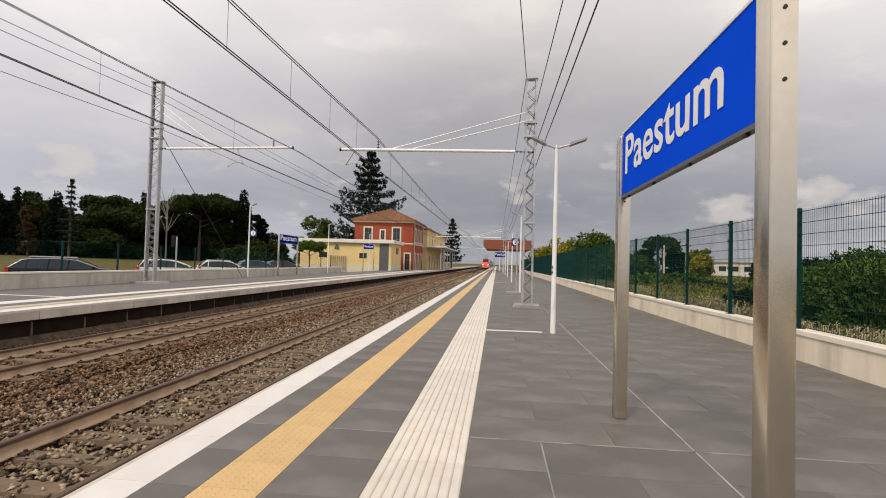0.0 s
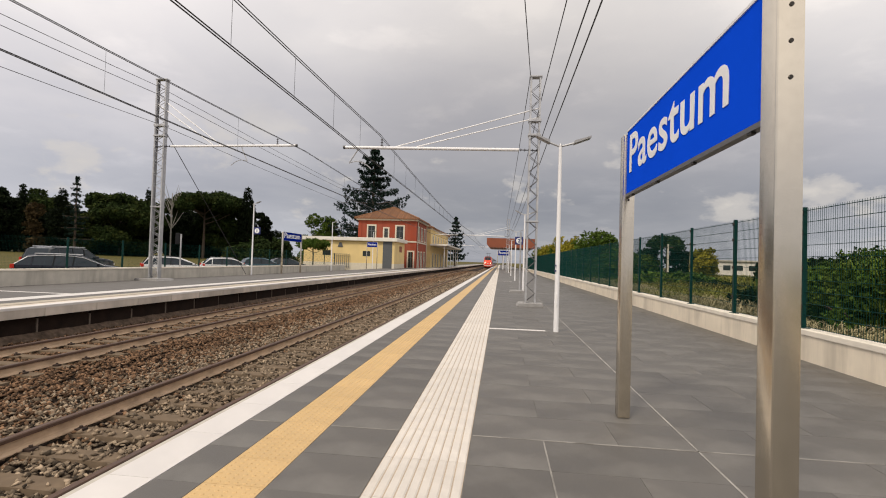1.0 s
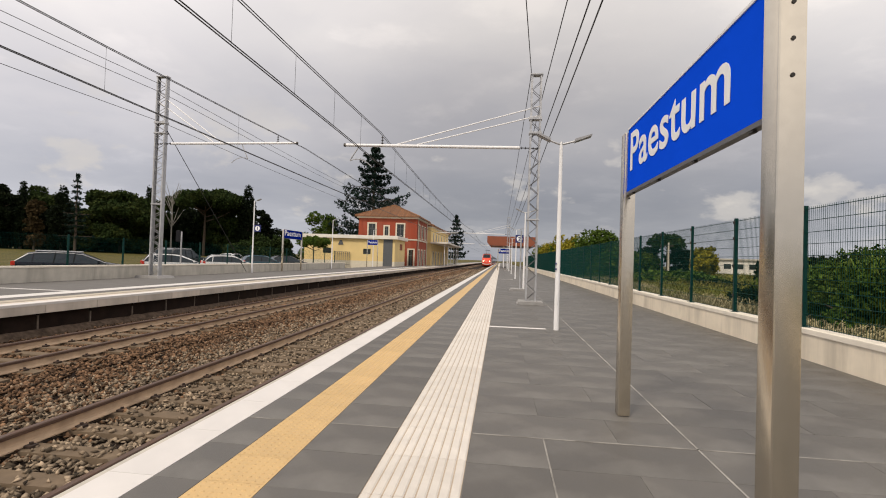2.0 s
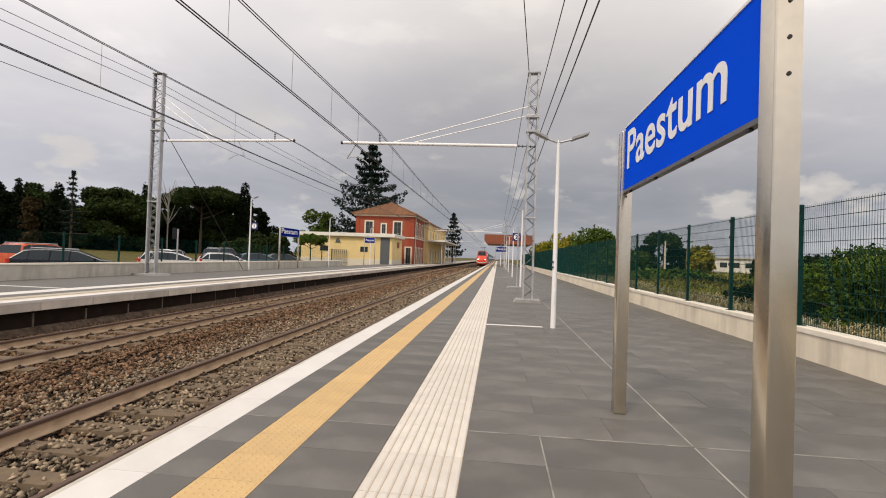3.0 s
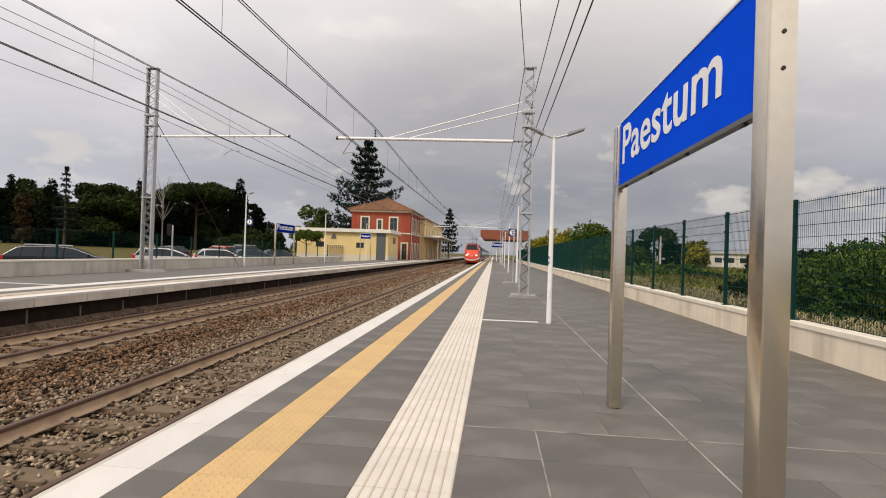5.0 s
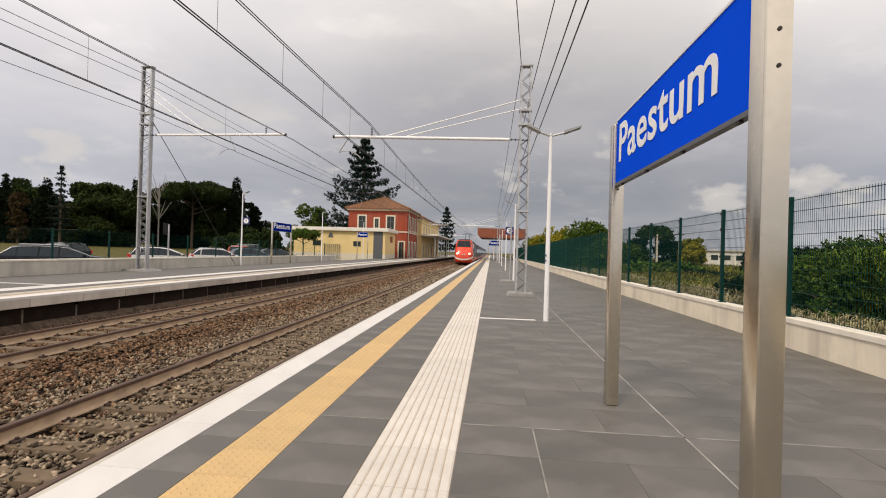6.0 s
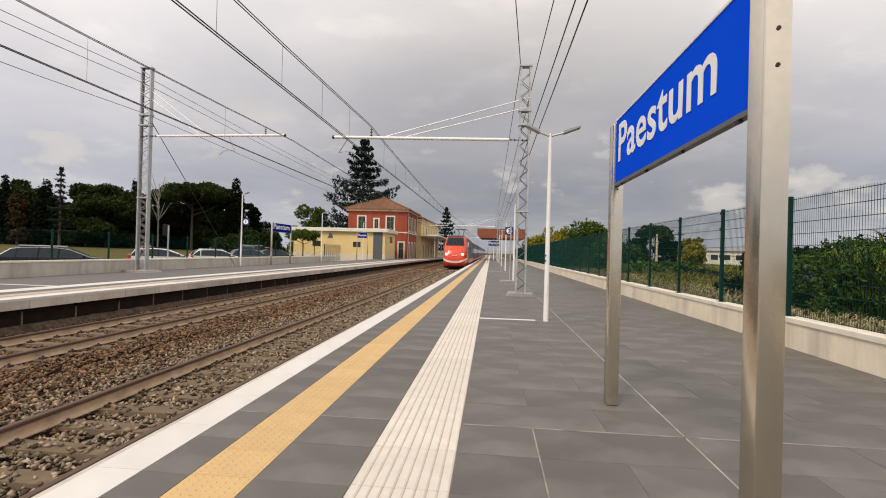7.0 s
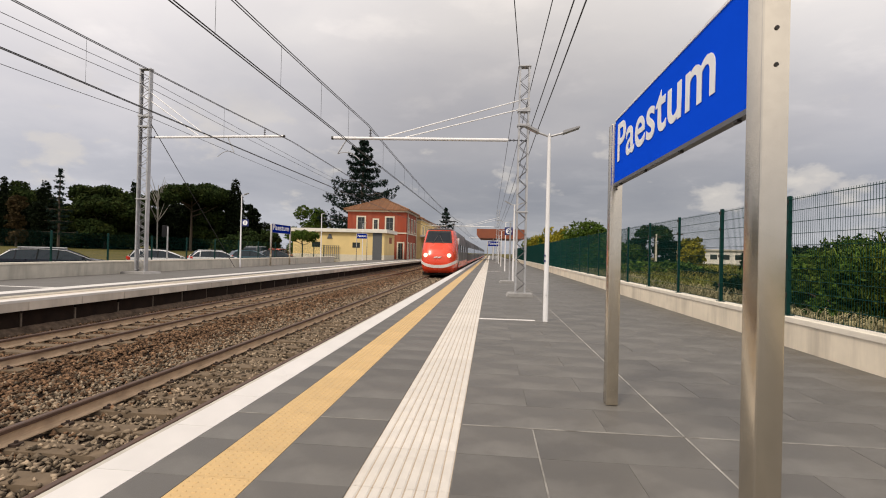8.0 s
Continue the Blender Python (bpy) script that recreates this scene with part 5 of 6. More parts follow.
LG = -0.3
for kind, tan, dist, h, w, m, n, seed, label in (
        ("round", -0.507, 152, 13.0, 5.0, M_LEAFDARKSHADE, 1500, 31, "dark evergreen behind the umbrella pine"),
        ("round", -0.895, 150, 12.5, 5.0, M_LEAFDARKSHADE, 1200, 29, "dark evergreen at the field's edge"),
        ("round", -0.945, 140, 13.8, 7.0, M_LEAFDARKSHADE, 2200, 1, "dark evergreen tree at the field's edge"),
        ("cypress", -0.862, 136, 14.3, 1.4, M_LEAFDARKSHADE, 500, 2, "slim dark cypress above the trees"),
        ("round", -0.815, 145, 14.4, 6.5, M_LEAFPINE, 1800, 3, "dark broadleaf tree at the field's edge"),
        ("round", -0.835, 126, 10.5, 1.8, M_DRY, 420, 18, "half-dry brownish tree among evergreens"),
        ("cypress", -0.78, 130, 13.5, 2.4, M_LEAFDARKSHADE, 600, 20, "dark cypress among the evergreens"),
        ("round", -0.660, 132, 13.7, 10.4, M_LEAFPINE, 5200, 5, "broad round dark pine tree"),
        ("round", -0.735, 150, 9.0, 5.0, M_LEAFDARKSHADE, 1200, 21, "dark evergreen beside the broad pine"),
        ("cypress", -0.603, 140, 16.4, 2.0, M_LEAFDARKSHADE, 600, 4, "dark cypress beside the broad pine"),
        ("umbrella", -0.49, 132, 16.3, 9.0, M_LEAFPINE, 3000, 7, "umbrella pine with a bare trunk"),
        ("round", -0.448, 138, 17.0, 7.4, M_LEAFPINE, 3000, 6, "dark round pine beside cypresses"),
        ("round", -0.528, 148, 12.5, 5.0, M_LEAFDARKSHADE, 1100, 24, "dark evergreen behind the umbrella pine"),
        ("cypress", -0.402, 132, 18.2, 2.7, M_LEAFDARKSHADE, 800, 8, "tall dark cypress beside pines"),
        ("round", -0.374, 138, 13.2, 3.6, M_LEAFDARKSHADE, 1200, 9, "dark tree with an open crown"),
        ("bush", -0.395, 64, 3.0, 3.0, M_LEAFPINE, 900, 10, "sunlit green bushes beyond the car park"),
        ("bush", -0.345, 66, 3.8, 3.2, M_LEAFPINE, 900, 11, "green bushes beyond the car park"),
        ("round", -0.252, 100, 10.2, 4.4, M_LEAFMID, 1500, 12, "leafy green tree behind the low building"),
        # undergrowth whose near-black leaves carry the shade beneath the crowns
        ("bush", -0.53, 142, 9.0, 9.0, M_LEAFDARKSHADE, 1500, 13, "dark undergrowth below the pines, shade put into its leaf colour"),
        ("bush", -0.62, 142, 10.5, 9.5, M_LEAFDARKSHADE, 1500, 14, "dark undergrowth below the pines, shade put into its leaf colour"),
        ("bush", -0.72, 142, 9.5, 10.0, M_LEAFDARKSHADE, 1600, 15, "dark undergrowth below the trees, shade put into its leaf colour"),
        ("bush", -0.82, 142, 10.0, 10.5, M_LEAFDARKSHADE, 1700, 16, "dark undergrowth below the trees, shade put into its leaf colour"),
        ("bush", -0.93, 142, 10.5, 11.0, M_LEAFDARKSHADE, 1700, 22, "dark undergrowth below the trees, shade put into its leaf colour"),
        ("bush", -0.44, 142, 10.0, 8.0, M_LEAFDARKSHADE, 1400, 17, "dark undergrowth below the pines, shade put into its leaf colour"),
        ("bush", -0.67, 152, 9.5, 10.0, M_LEAFDARKSHADE, 1500, 25, "dark undergrowth below the trees, shade put into its leaf colour"),
        ("bush", -0.77, 152, 9.5, 10.0, M_LEAFDARKSHADE, 1500, 26, "dark undergrowth below the trees, shade put into its leaf colour"),
        ("bush", -0.58, 152, 8.0, 8.0, M_LEAFDARKSHADE, 1300, 27, "dark undergrowth below the pines, shade put into its leaf colour"),
        ("bush", -0.48, 152, 9.0, 9.0, M_LEAFDARKSHADE, 1400, 28, "dark undergrowth below the pines, shade put into its leaf colour"),
        ("bush", -0.37, 142, 8.0, 7.0, M_LEAFDARKSHADE, 1000, 23, "dark undergrowth below the pines, shade put into its leaf colour")):
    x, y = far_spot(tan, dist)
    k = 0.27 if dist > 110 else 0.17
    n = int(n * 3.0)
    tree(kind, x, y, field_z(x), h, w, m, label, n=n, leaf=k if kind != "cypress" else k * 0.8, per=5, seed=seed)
x, y = far_spot(-0.557, 128)
bare_tree(x, y, field_z(x), 16.2, "leafless pale tree between the pines")
x, y = far_spot(-0.752, 124)
tiered_conifer(x, y, field_z(x), 15.6, 4.0, M_ARAUC, "thin ragged conifer with level branches", tiers=12, seed=5, leaf=0.15, sparse=0.45, taper=0.9, spray=0.07)
x, y = far_spot(-0.150, 97)
tiered_conifer(x, y, LG, 22.8, 9.6, M_ARAUC, "tall tiered Norfolk pine behind the station", tiers=15, seed=3, leaf=0.19, sparse=2.3, taper=2.0, spray=0.14)
x, y = far_spot(0.018, 135)
tiered_conifer(x, y, LG, 13.5, 4.6, M_ARAUC, "ragged conifer beyond the station", tiers=11, seed=9, leaf=0.24, sparse=0.5)

x, y = far_spot(-0.268, 64)
tree("umbrella", x, y, LG, 4.1, 2.3, M_LEAFMID, "small pollarded tree before the low building", n=1000, leaf=0.12, per=5, seed=91)
reeds(6.8, 10.5, 8.6, 14.6, 0.1, 1.65, 20000, 4, M_REED, "dense tall green reeds behind the fence", width=0.015, lean=0.35, short=0.55)
reeds(9.8, 14.0, 11.5, 17.0, 0.1, 2.25, 14000, 5, M_REED, "tall green reeds deeper in the field", width=0.02, lean=0.35, short=0.6)
reeds(5.3, 6.8, 3.0, 34, 0.1, 0.55, 15000, 6, M_DRYGRASS, "pale dry grass along the foot of the fence", name="grass_verge", width=0.010)
reeds(5.6, 20.0, 14.0, 42, 0.1, 0.55, 26000, 7, M_BLADE, "rough yellow-green field grass", name="field_grass", width=0.014, lean=0.35)
reeds(9.0, 40.0, 40.0, 95, 0.1, 0.7, 9000, 8, M_BLADE, "rough field grass further off", name="field_grass", width=0.06)
for k, (tan, dist, h, w, kind, m, label) in enumerate((
        (0.442, 62, 5.0, 2.0, "umbrella", M_LEAFPINE, "umbrella pine beyond the field"), (0.40, 66, 3.6, 2.4, "round", M_LEAFDARKSHADE, "dark tree beyond the field"),
        (0.475, 64, 3.5, 2.2, "round", M_LEAFDARKSHADE, "dark tree beyond the field"), (0.517, 60, 3.7, 1.5, "round", M_LEAFYEL, "yellowish tree beyond the field"),
        (0.66, 84, 3.6, 2.2, "round", M_LEAFDARKSHADE, "low dark tree beyond the field"), (0.385, 64, 3.0, 2.4, "bush", M_LEAFMID, "green bushes beyond the field"),
        (0.650, 46, 1.9, 1.1, "bush", M_LEAFDARKSHADE, "dark shrub out in the field"), (0.47, 40, 0.9, 2.4, "bush", M_LEAFMID, "green shrubs out in the field"),
        (0.42, 36, 0.9, 2.2, "bush", M_LEAFMID, "green shrubs out in the field"),
        (0.76, 60, 2.6, 3.0, "round", M_LEAFMID, "low green tree beyond the field"))):
    x, y = far_spot(tan, dist)
    tree(kind, x, y, 0.1, h, w, m, label, n=900, leaf=0.17, per=5, seed=50 + k)
for k in range(15):
    tree("bush", 7.0 + 0.25 * (k % 2), 46 + 3.2 * k, 0.1, 3.7 + 0.18 * (k % 3), 2.0, M_LEAFYEL if k % 5 else M_LEAFMID, "clipped yellow-green hedge shrub behind the fence", n=750, leaf=0.13, per=5, seed=70 + k)
for k, (x, y, h) in enumerate(((7.7, 36.5, 3.6), (7.5, 40.0, 3.9), (8.6, 41.5, 4.1))):
    tree("bush", x, y, 0.1, h, 1.7, M_LEAFMID, "loose dark green shrub behind the fence", n=1100, leaf=0.11, per=5, seed=170 + k)
shed = thing("low_building", "long low white building with small windows", "building", *far_spot(0.575, 92), 0.1, -20)
bm = bmesh.new()
box(bm, -7.5, 7.5, 0, 4, -0.2, 2.6)
shed_wall = part("wall", bm, M_CANOPYW, shed)
bm = bmesh.new()
box(bm, -7.8, 7.8, -0.3, 4.3, 2.6, 2.85, 0.03)
part("roof", bm, M_GREYCONC, shed)
for k in range(8):
    bm = bmesh.new()
    box(bm, -6.6 + 1.75 * k, -5.6 + 1.75 * k, -0.04, 0.1, 1.2, 2.0)
    part("window", bm, M_DARKGLASS, shed_wall)
for tan, dist, h in ((0.445, 60, 4.0), (0.49, 62, 4.4)):
    x, y = far_spot(tan, dist)
    pole = thing("utility_pole", "weathered pale utility pole in the field", "pole", x, y, 0.0)
    bm = bmesh.new()
    rod(bm, (0, 0, 0), (0, 0, h), 0.12, 0.08, n=8)
    part("shaft", bm, M_STONETRIM, pole)
    bm = bmesh.new()
    box(bm, -0.5, 0.5, -0.05, 0.05, h - 0.4, h - 0.28)
    part("crossarm", bm, M_BARK, pole)
for k, (x, y, h, w, m, n) in enumerate(((6.9, 10.6, 1.7, 0.9, M_LEAFMID, 1300), (7.2, 11.5, 1.9, 1.0, M_LEAFMID, 1500), (8.1, 11.3, 2.2, 1.1, M_LEAFMID, 1700), (8.2, 12.6, 2.1, 1.1, M_LEAFDARKSHADE, 1600),
                                        (7.4, 13.0, 1.9, 1.0, M_LEAFMID, 1500), (9.1, 12.8, 2.4, 1.2, M_LEAFMID, 1700), (8.6, 14.4, 2.2, 1.2, M_LEAFDARKSHADE, 1500), (9.9, 14.2, 2.5, 1.3, M_LEAFMID, 1600), (7.2, 14.3, 1.3, 0.9, M_LEAFDARKSHADE, 900),
                                        (9.0, 10.8, 2.5, 1.2, M_LEAFMID, 1600), (8.0, 9.6, 2.2, 1.1, M_LEAFMID, 1400), (12, 30, 1.0, 2.2, M_LEAFDARKSHADE, 700))):
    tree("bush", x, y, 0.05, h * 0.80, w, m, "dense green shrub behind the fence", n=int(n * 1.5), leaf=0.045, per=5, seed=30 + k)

# ---- cars ----
P_NAVY = paint("dark_blue_paint", (0.008, 0.008, 0.018))
P_WHITE = paint("white_paint", (0.72, 0.72, 0.73))
P_TEAL = paint("blue_green_paint", (0.05, 0.10, 0.13))
P_ORANGE = paint("orange_red_paint", (0.50, 0.075, 0.02))
P_BLACK = paint("dark_grey_paint", (0.03, 0.033, 0.038))
for shape, p, label, x, y, ln, h in (
        ("estate", P_NAVY, "dark blue estate car parked behind the wall", -21.1, 22.6, 4.75, 1.46),
        ("hatch", P_WHITE, "white hatchback parked behind the wall", -21.3, 30.9, 4.3, 1.46),
        ("estate", P_WHITE, "small white estate car parked behind the wall", -21.4, 37.4, 4.1, 1.42),
        ("hatch", P_TEAL, "blue-green hatchback parked behind the wall", -21.4, 43.3, 4.1, 1.5),
        ("hatch", P_BLACK, "dark hatchback parked behind the wall", -21.4, 48.8, 4.1, 1.5)):
    c = car(shape, p, label, ln, h, group="parked cars")
    c.matrix_basis = pose(x, y, LG, 0, 0, -50)
SUV_DARK = car("suv", P_BLACK, "dark grey off-road car driving along the road", 4.8, 1.85, 1.85)
SUV_RED = car("suv", P_ORANGE, "orange-red compact off-road car driving along the road", 4.25, 1.68, 1.8)
CAR_WHITE = car("hatch", P_WHITE, "white car driving along the road", 4.3, 1.55, 1.78)
CAR_BLACK = car("hatch", P_BLACK, "dark car driving along the road", 4.4, 1.55, 1.78)
TRAIN = train()

# ---- paving, stones and sleepers ----
strip("edge_stones", "white stone edging along the platform", EDGE, -2.09, M_EDGE, 0.80, 0.0)
strip("yellow_strip", "ochre yellow tactile warning strip with studs", -1.77, -1.37, M_YELLOW, 0.40, 0.0, dots=True)
strip("tactile_path", "off-white ribbed tactile guide path", -0.78, -0.19, M_WHITE, 0.60, 0.0, ribs=9)


def tiles():
    """Grey stone tiles in running rows, single ones near by and a joined run beyond."""
    rows, gap = 0.585, 0.003
    layout = []
    y, k = 4.058 - rows * 11, 0
    while y < 62:
        wide = 0.009 if abs(y - 4.058) < 0.01 else 0.0
        y0, y1 = y + gap / 2 + wide, y + rows - gap / 2
        layout.append((-2.087, -1.773, y0, y1))
        layout.append((-1.367, -0.783, y0, y1))
        cuts = [-0.187, 0.38, 1.55, 2.72, 3.89, 4.82] if k % 2 == 0 else [-0.187, 0.965, 1.55, 2.135, 3.305, 4.475, 4.82]
        for a, b in zip(cuts, cuts[1:]):
            w0 = 0.004 if abs(a - 1.55) < 0.01 or (abs(a - 0.38) < 0.01 and y < 4) else 0.0
            layout.append((a + gap / 2 + w0, b - gap / 2, y0, y1))
        y += rows
        k += 1
    meshes = {}
    far_v, far_f = [], []
    count = 0
    for a, b, y0, y1 in layout:
        if y1 < -0.6:
            continue
        lift = 0.0006 * math.sin(a * 37 + y0 * 91)
        if count < 300:
            key = (round(b - a, 3), round(y1 - y0, 3))
            if key not in meshes:
                bm = bmesh.new()
                box(bm, -key[0] / 2, key[0] / 2, -key[1] / 2, key[1] / 2, -0.02, 0.0, 0.002)
                meshes[key] = mesh_of("tile", bm, M_TILE)
            piece("tile", meshes[key], PLATFORM, pose((a + b) / 2, (y0 + y1) / 2, lift))
            count += 1
        else:
            n = len(far_v)
            far_v += [(a, y0, lift), (b, y0, lift), (b, y1, lift), (a, y1, lift), (a, y0, -0.012), (b, y0, -0.012), (b, y1, -0.012), (a, y1, -0.012)]
            far_f += [(n, n + 1, n + 2, n + 3), (n, n + 4, n + 5, n + 1), (n + 1, n + 5, n + 6, n + 2), (n + 2, n + 6, n + 7, n + 3), (n + 3, n + 7, n + 4, n)]
    for a, b in ((-2.087, -1.773), (-1.367, -0.783), (-0.187, 4.82)):
        for y0, y1 in ((62.0, FAR_Y), (NEAR_Y, -0.62)):
            n = len(far_v)
            far_v += [(a, y0, 0), (b, y0, 0), (b, y1, 0), (a, y1, 0)]
            far_f += [(n, n + 1, n + 2, n + 3)]
    me = bpy.data.meshes.new("tile_run")
    me.from_pydata(far_v, [], far_f)
    me.materials.append(M_TILE_RUN)
    run = new("tile_run", me)
    run.parent = PLATFORM
    tagged(run, kind="stuff")


def left_bands():
    """Edge stones, strips and slab faces of the opposite platform."""
    for name, label, x0, x1, m in (("edge_band", "white stone edge of the opposite platform", L_EDGE - 0.31, L_EDGE, M_EDGE),
                                   ("warning_band", "pale ochre warning strip of the opposite platform", L_EDGE - 1.03, L_EDGE - 0.63, M_PALEOCHRE),
                                   ("guide_band", "white guide strip of the opposite platform", L_EDGE - 2.2, L_EDGE - 1.6, M_EDGE)):
        bm = bmesh.new()
        box(bm, x0, x1, NEAR_Y, FAR_Y, L_Z - 0.05, L_Z + 0.006)
        tagged(part(name, bm, m), label, "paving strip", kind="structure")
    bm = bmesh.new()
    box(bm, L_WALL + 0.4, L_EDGE - 1.62, 13.4, 13.55, L_Z - 0.02, L_Z + 0.005)
    tagged(part("marking_bar", bm, M_EDGE), "white bar across the opposite platform", "marking", kind="structure")
    s = thing("edge_slabs", "grey concrete edge slabs of the opposite platform", "platform edge", kind="structure")
    bm = bmesh.new()
    box(bm, L_EDGE - 0.9, L_EDGE - 0.006, 0.006, 1.494, L_Z - 0.245, L_Z - 0.006, 0.008)
    me = mesh_of("slab", bm, M_SLAB)
    y = 3.0
    while y < 75:
        piece("slab", me, s, pose(0, y, 0))
        y += 1.5
    bm = bmesh.new()
    box(bm, L_EDGE - 0.9, L_EDGE - 0.006, y, FAR_Y, L_Z - 0.245, L_Z - 0.006)
    box(bm, L_EDGE - 0.9, L_EDGE - 0.006, NEAR_Y, 3.0, L_Z - 0.245, L_Z - 0.006)
    tagged(part("slab_run", bm, M_SLAB, s), kind="stuff")
    # weathered blocks with open joints, and a broken footing below them
    wall = bpy.data.objects["platform_wall"]
    rng = random.Random(8)
    blocks = []
    for k in range(4):
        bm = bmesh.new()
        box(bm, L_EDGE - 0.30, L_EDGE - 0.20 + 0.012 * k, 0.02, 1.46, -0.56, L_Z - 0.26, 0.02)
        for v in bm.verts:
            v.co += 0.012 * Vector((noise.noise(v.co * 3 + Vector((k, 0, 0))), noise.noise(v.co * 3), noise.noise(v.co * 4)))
        blocks.append(mesh_of("block", bm, M_DARKWALLSHADE))
    bm = bmesh.new()
    box(bm, L_EDGE - 0.275, L_EDGE - 0.185, -0.022, 0.022, -0.58, L_Z - 0.30, 0.006)
    joint = mesh_of("joint", bm, M_RIB)
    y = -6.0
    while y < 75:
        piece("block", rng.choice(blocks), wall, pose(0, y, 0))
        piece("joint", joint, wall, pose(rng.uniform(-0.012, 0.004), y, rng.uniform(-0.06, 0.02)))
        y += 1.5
    rows = []
    bm = bmesh.new()
    y = -8.0
    while y < 80:
        a, b = noise.noise(Vector((y * 1.7, 0, 0))), noise.noise(Vector((y * 2.9, 5, 0)))
        rows.append([bm.verts.new((L_EDGE + d, y, z)) for d, z in ((-0.3, -0.53 + 0.03 * b), (-0.15 + 0.03 * a, -0.56 + 0.04 * b), (-0.06 + 0.05 * b, -0.64 + 0.05 * a), (0.02 + 0.06 * a, -0.80))])
        y += 0.16
    for p, q in zip(rows, rows[1:]):
        for k in range(3):
            bm.faces.new((p[k], p[k + 1], q[k + 1], q[k]))
    bmesh.ops.recalc_face_normals(bm, faces=bm.faces[:])
    tagged(part("footing", bm, M_FOOTING), "broken grey mortar footing below the old platform wall", "footing", kind="structure")


SLEEP, PHASE = 0.63, 7.55


def sleepers():
    bm = bmesh.new()
    prism(bm, [(-0.15, -0.2), (0.15, -0.2), (0.125, 0.0), (-0.125, 0.0)], -1.17, 1.17, "x")
    body = mesh_of("sleeper", bm, M_SLEEPER)
    bm = bmesh.new()
    box(bm, -0.045, 0.045, -0.05, 0.05, 0.0, 0.03, 0.006)
    rod(bm, (0, 0, 0.02), (0, 0, 0.055), 0.02, n=6)
    clip = mesh_of("clip", bm, M_RUST)
    for axis, ph in ((AXIS_NEAR, 0.34), (AXIS_FAR, 0.0)):
        y = PHASE + ph - SLEEP * 26
        n = 0
        run = bmesh.new()
        while y < 200:
            if y < 48:
                s = tagged(new("sleeper", body), "worn concrete sleeper half sunk in ballast", "sleeper", "track sleepers")
                s.matrix_basis = pose(axis, y, RAIL_Z - (0.176 if axis == AXIS_NEAR else 0.168))
                for sx in (-0.7525, 0.7525):
                    for d in (-0.115, 0.115):
                        piece("clip", clip, s, pose(sx + d, 0, 0.0))
            else:
                prism(run, [(y - 0.13, -0.2), (y + 0.13, -0.2), (y + 0.12, 0.0), (y - 0.12, 0.0)], axis - 1.17, axis + 1.17, "x")
            y += SLEEP
        r = part("sleeper_run", run, M_SLEEPER)
        r.location.z = RAIL_Z - 0.172
        tagged(r, "concrete sleepers running into the distance", "sleepers", kind="stuff")


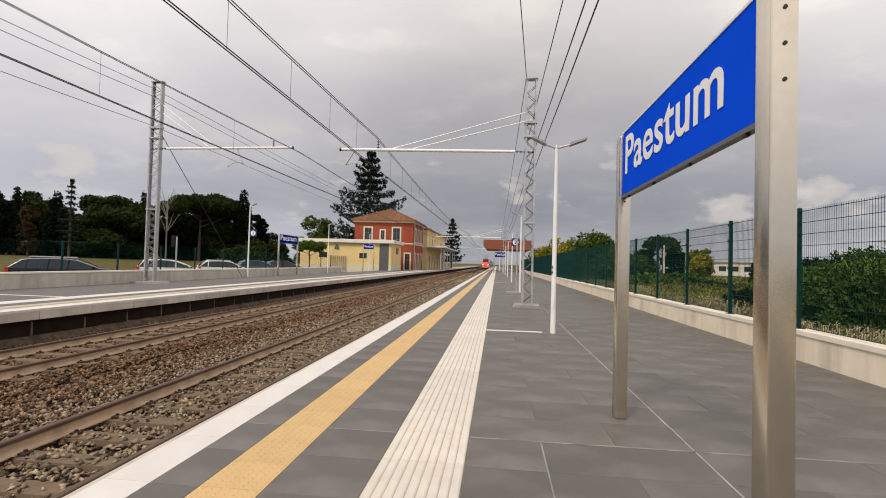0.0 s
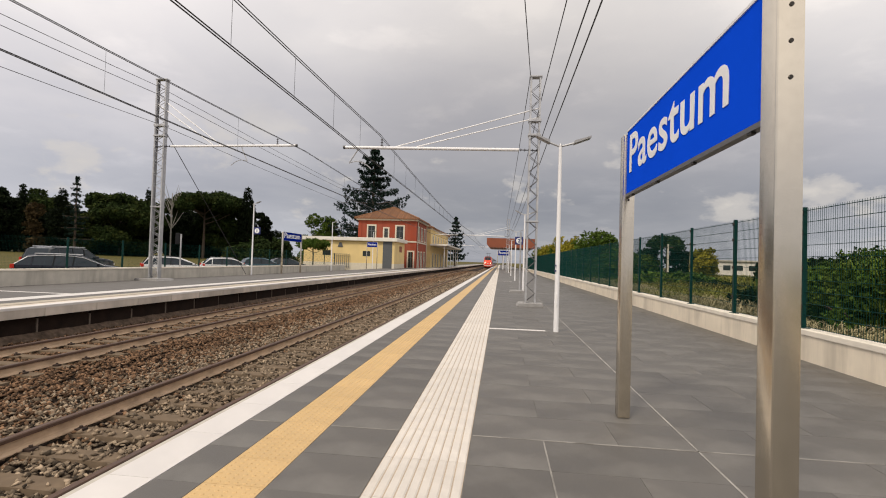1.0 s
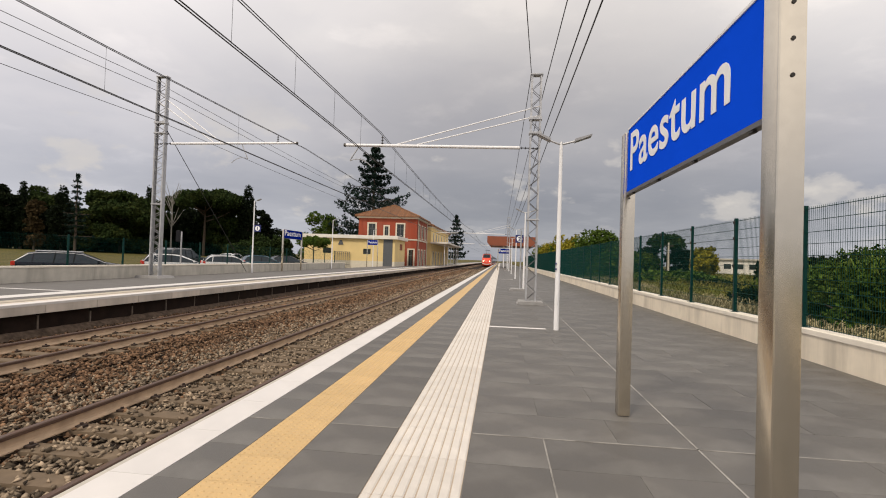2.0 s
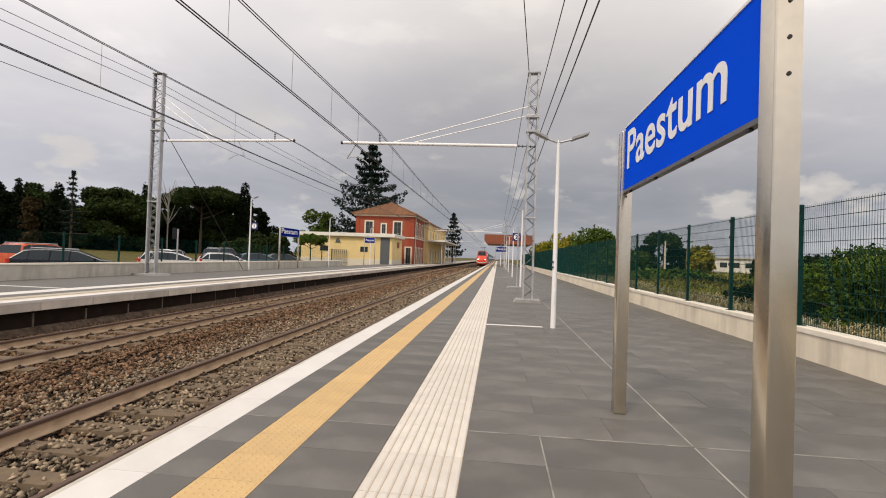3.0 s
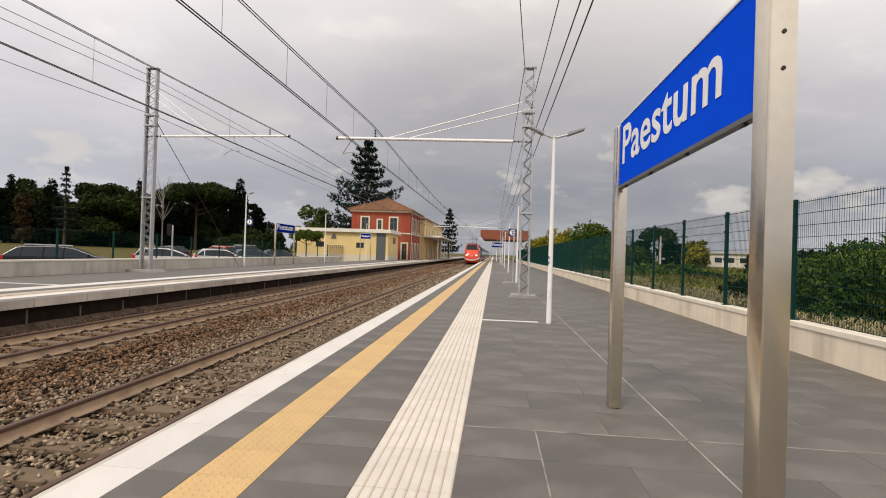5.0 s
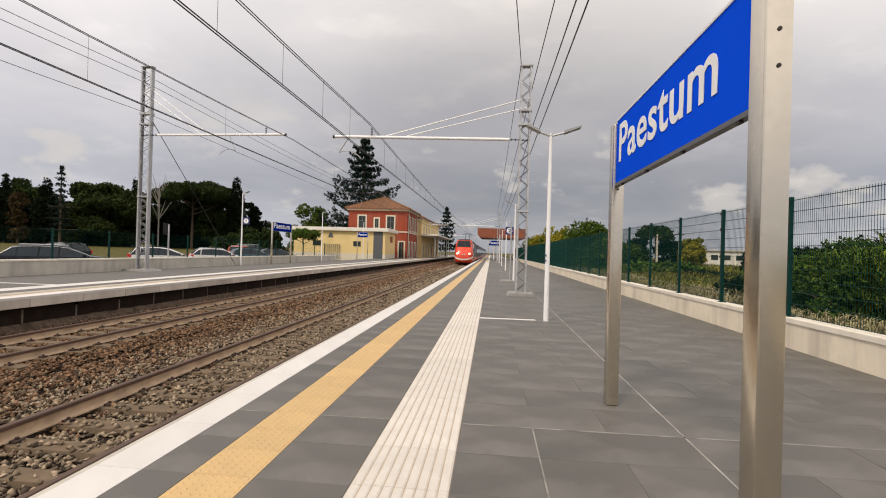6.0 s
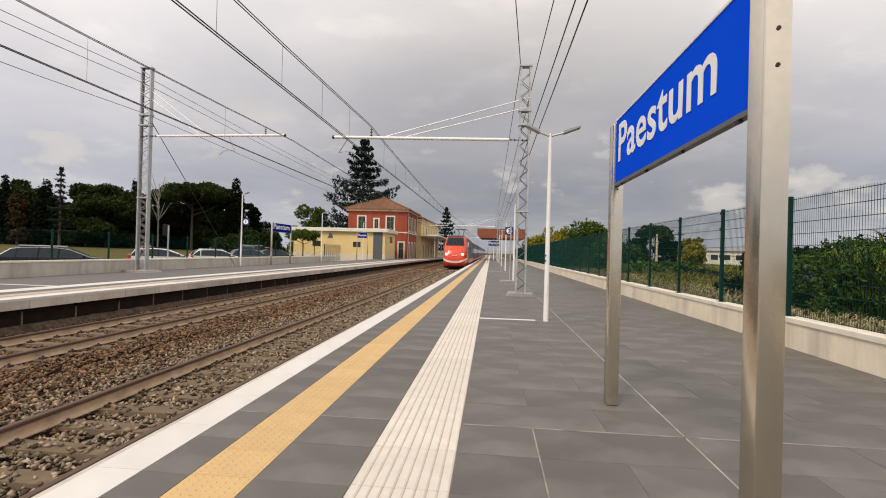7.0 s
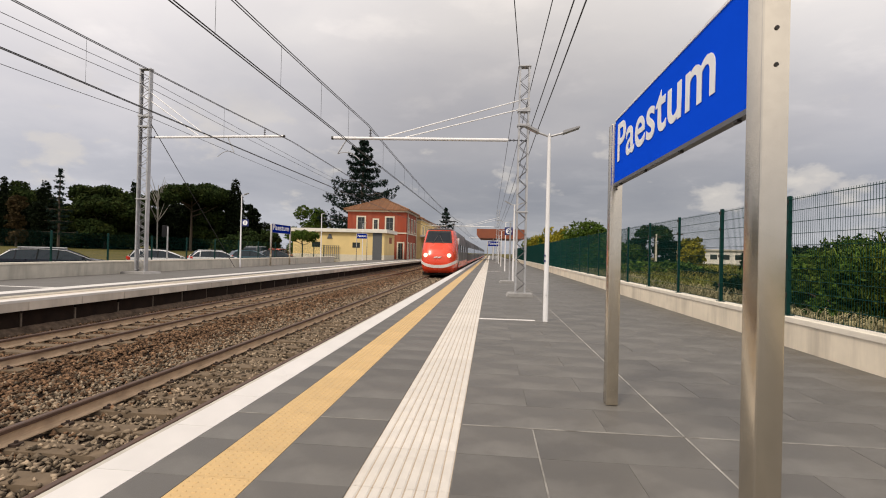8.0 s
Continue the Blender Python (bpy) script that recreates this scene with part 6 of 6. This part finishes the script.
def ballast():
    """Angular stones heaped between and beside the sleepers."""
    rng = np.random.default_rng(11)
    base = np.array([(1, 0, 0), (-1, 0, 0), (0, 1, 0), (0, -1, 0), (0, 0, 1), (0, 0, -1)], float)
    tri = np.array([(0, 2, 4), (2, 1, 4), (1, 3, 4), (3, 0, 4), (2, 0, 5), (1, 2, 5), (3, 1, 5), (0, 3, 5)])
    groups = {"grey": [], "brown": []}
    for y0, y1, per, size in ((-8, 1.5, 150, 0.055), (1.5, 7.5, 500, 0.0345), (7.5, 14, 430, 0.0365), (14, 26, 215, 0.05), (26, 48, 120, 0.07), (48, 110, 40, 0.11)):
        n = int((EDGE - L_EDGE + 0.2) * (y1 - y0) * per)
        x = rng.uniform(L_EDGE - 0.2, EDGE + 0.1, n)
        y = rng.uniform(y0, y1, n)
        keep = np.ones(n, bool)
        z = RAIL_Z - 0.212 + rng.normal(0, 0.010, n) + 0.020 * np.sin(x * 3.1) * np.cos(y * 2.3)
        for axis, ph in ((AXIS_NEAR, 0.34), (AXIS_FAR, 0.0)):
            d = np.abs((y - PHASE - ph + SLEEP / 2) % SLEEP - SLEEP / 2)
            on = (np.abs(x - axis) < 1.2) & (d < 0.135)
            keep &= ~(on & (rng.uniform(0, 1, n) < (0.84 if axis == AXIS_NEAR else 0.965)))
            z = np.where(on, RAIL_Z - 0.165, z)
            for r in (-0.7525, 0.7525):
                keep &= np.abs(x - axis - r) > 0.085
            z = np.where(np.abs(np.abs(x - axis) - 1.45) < 0.35, z + 0.03, z)
        x, y, z = x[keep], y[keep], z[keep]
        n = len(x)
        s = size * rng.uniform(0.55, 1.35, (n, 1, 3)) * np.array([1.0, 1.0, 0.75])
        jig = base[None] + rng.normal(0, 0.28, (n, 6, 3))
        v = jig * s
        a = rng.uniform(0, 6.283, n)
        c, q = np.cos(a)[:, None], np.sin(a)[:, None]
        v = np.stack([v[..., 0] * c - v[..., 1] * q, v[..., 0] * q + v[..., 1] * c, v[..., 2]], -1)
        v += np.stack([x, y, z], 1)[:, None]
        rusty = np.abs(x - AXIS_FAR) + rng.normal(0, 0.7, n) < 2.75
        rusty |= (np.abs(np.abs(x - AXIS_NEAR) - 0.75) + rng.normal(0, 0.12, n) < 0.13)
        groups["brown"].append(v[rusty])
        groups["grey"].append(v[~rusty])
    for key, label, m in (("grey", "grey-brown angular ballast stones", M_BALLAST), ("brown", "rust-stained ballast stones round the rails", M_BALLAST_RUST)):
        v = np.concatenate(groups[key])
        n = len(v)
        f = (np.arange(n)[:, None, None] * 6 + tri[None]).reshape(-1, 3)
        me = bpy.data.meshes.new("ballast_stones")
        me.vertices.add(n * 6)
        me.vertices.foreach_set("co", v.reshape(-1))
        me.loops.add(len(f) * 3)
        me.loops.foreach_set("vertex_index", f.reshape(-1).astype(np.int32))
        me.polygons.add(len(f))
        me.polygons.foreach_set("loop_start", np.arange(0, len(f) * 3, 3, dtype=np.int32))
        me.update(calc_edges=True)
        me.materials.append(m)
        tagged(new("ballast_stones", me), label, "ballast", kind="stuff")


def seams():
    """Pale mortar lines that stand out between the tiles."""
    for x0, x1, y0, y1 in ((1.543, 1.557, -0.6, 60), (-2.08, -1.78, 4.044, 4.064), (-1.36, -0.79, 4.046, 4.062), (-0.18, 4.80, 4.044, 4.064), (0.374, 0.386, 2.3, 4.04)):
        bm = bmesh.new()
        box(bm, x0, x1, y0, y1, -0.009, 0.0028)
        tagged(part("trim_seam", bm, M_SEAM if y1 > 50 else M_SEAMDULL), "pale mortar seam between paving tiles", "seam", kind="structure")


left_bands()
seams()
tiles()
sleepers()
ballast()


def motions():
    """The train comes in at a steady pace; cars pass on the road behind the field wall."""
    walk(TRAIN, [(t, pose(AXIS_NEAR, 39.3 + 18.2 * (8.0 - t), RAIL_Z)) for t in (0, 2, 4, 6, 8)])
    walk(SUV_DARK, [(t, pose(-25.3, y * 1.054, LG)) for t, y in ((0, 13.5), (0.9, 24.2), (1.2, 27.9), (1.5, 31.2), (2.0, 35.2), (2.8, 40.6), (3.6, 44.0), (4.5, 46), (8, 50))])
    walk(SUV_RED, [(t, pose(-25.3, y * 1.054, LG)) for t, y in ((0, -13.5), (2.8, 21.5), (3.2, 26.4), (3.6, 31.0), (4.0, 35.2), (4.5, 39.8), (5.8, 46), (8, 55))])
    walk(CAR_WHITE, [(t, pose(-30.0, y * 1.053, LG, 0, 0, 180)) for t, y in ((0, 64), (1.5, 53), (2.8, 42), (3.2, 37.6), (3.6, 33.1), (4.0, 28.7), (4.7, 20.5), (8, -18))])
    walk(CAR_BLACK, [(t, pose(-30.0, y * 1.053, LG, 0, 0, 180)) for t, y in ((0, 94), (4.7, 44), (5.8, 32.4), (6.1, 29), (8, 8))])


motions()
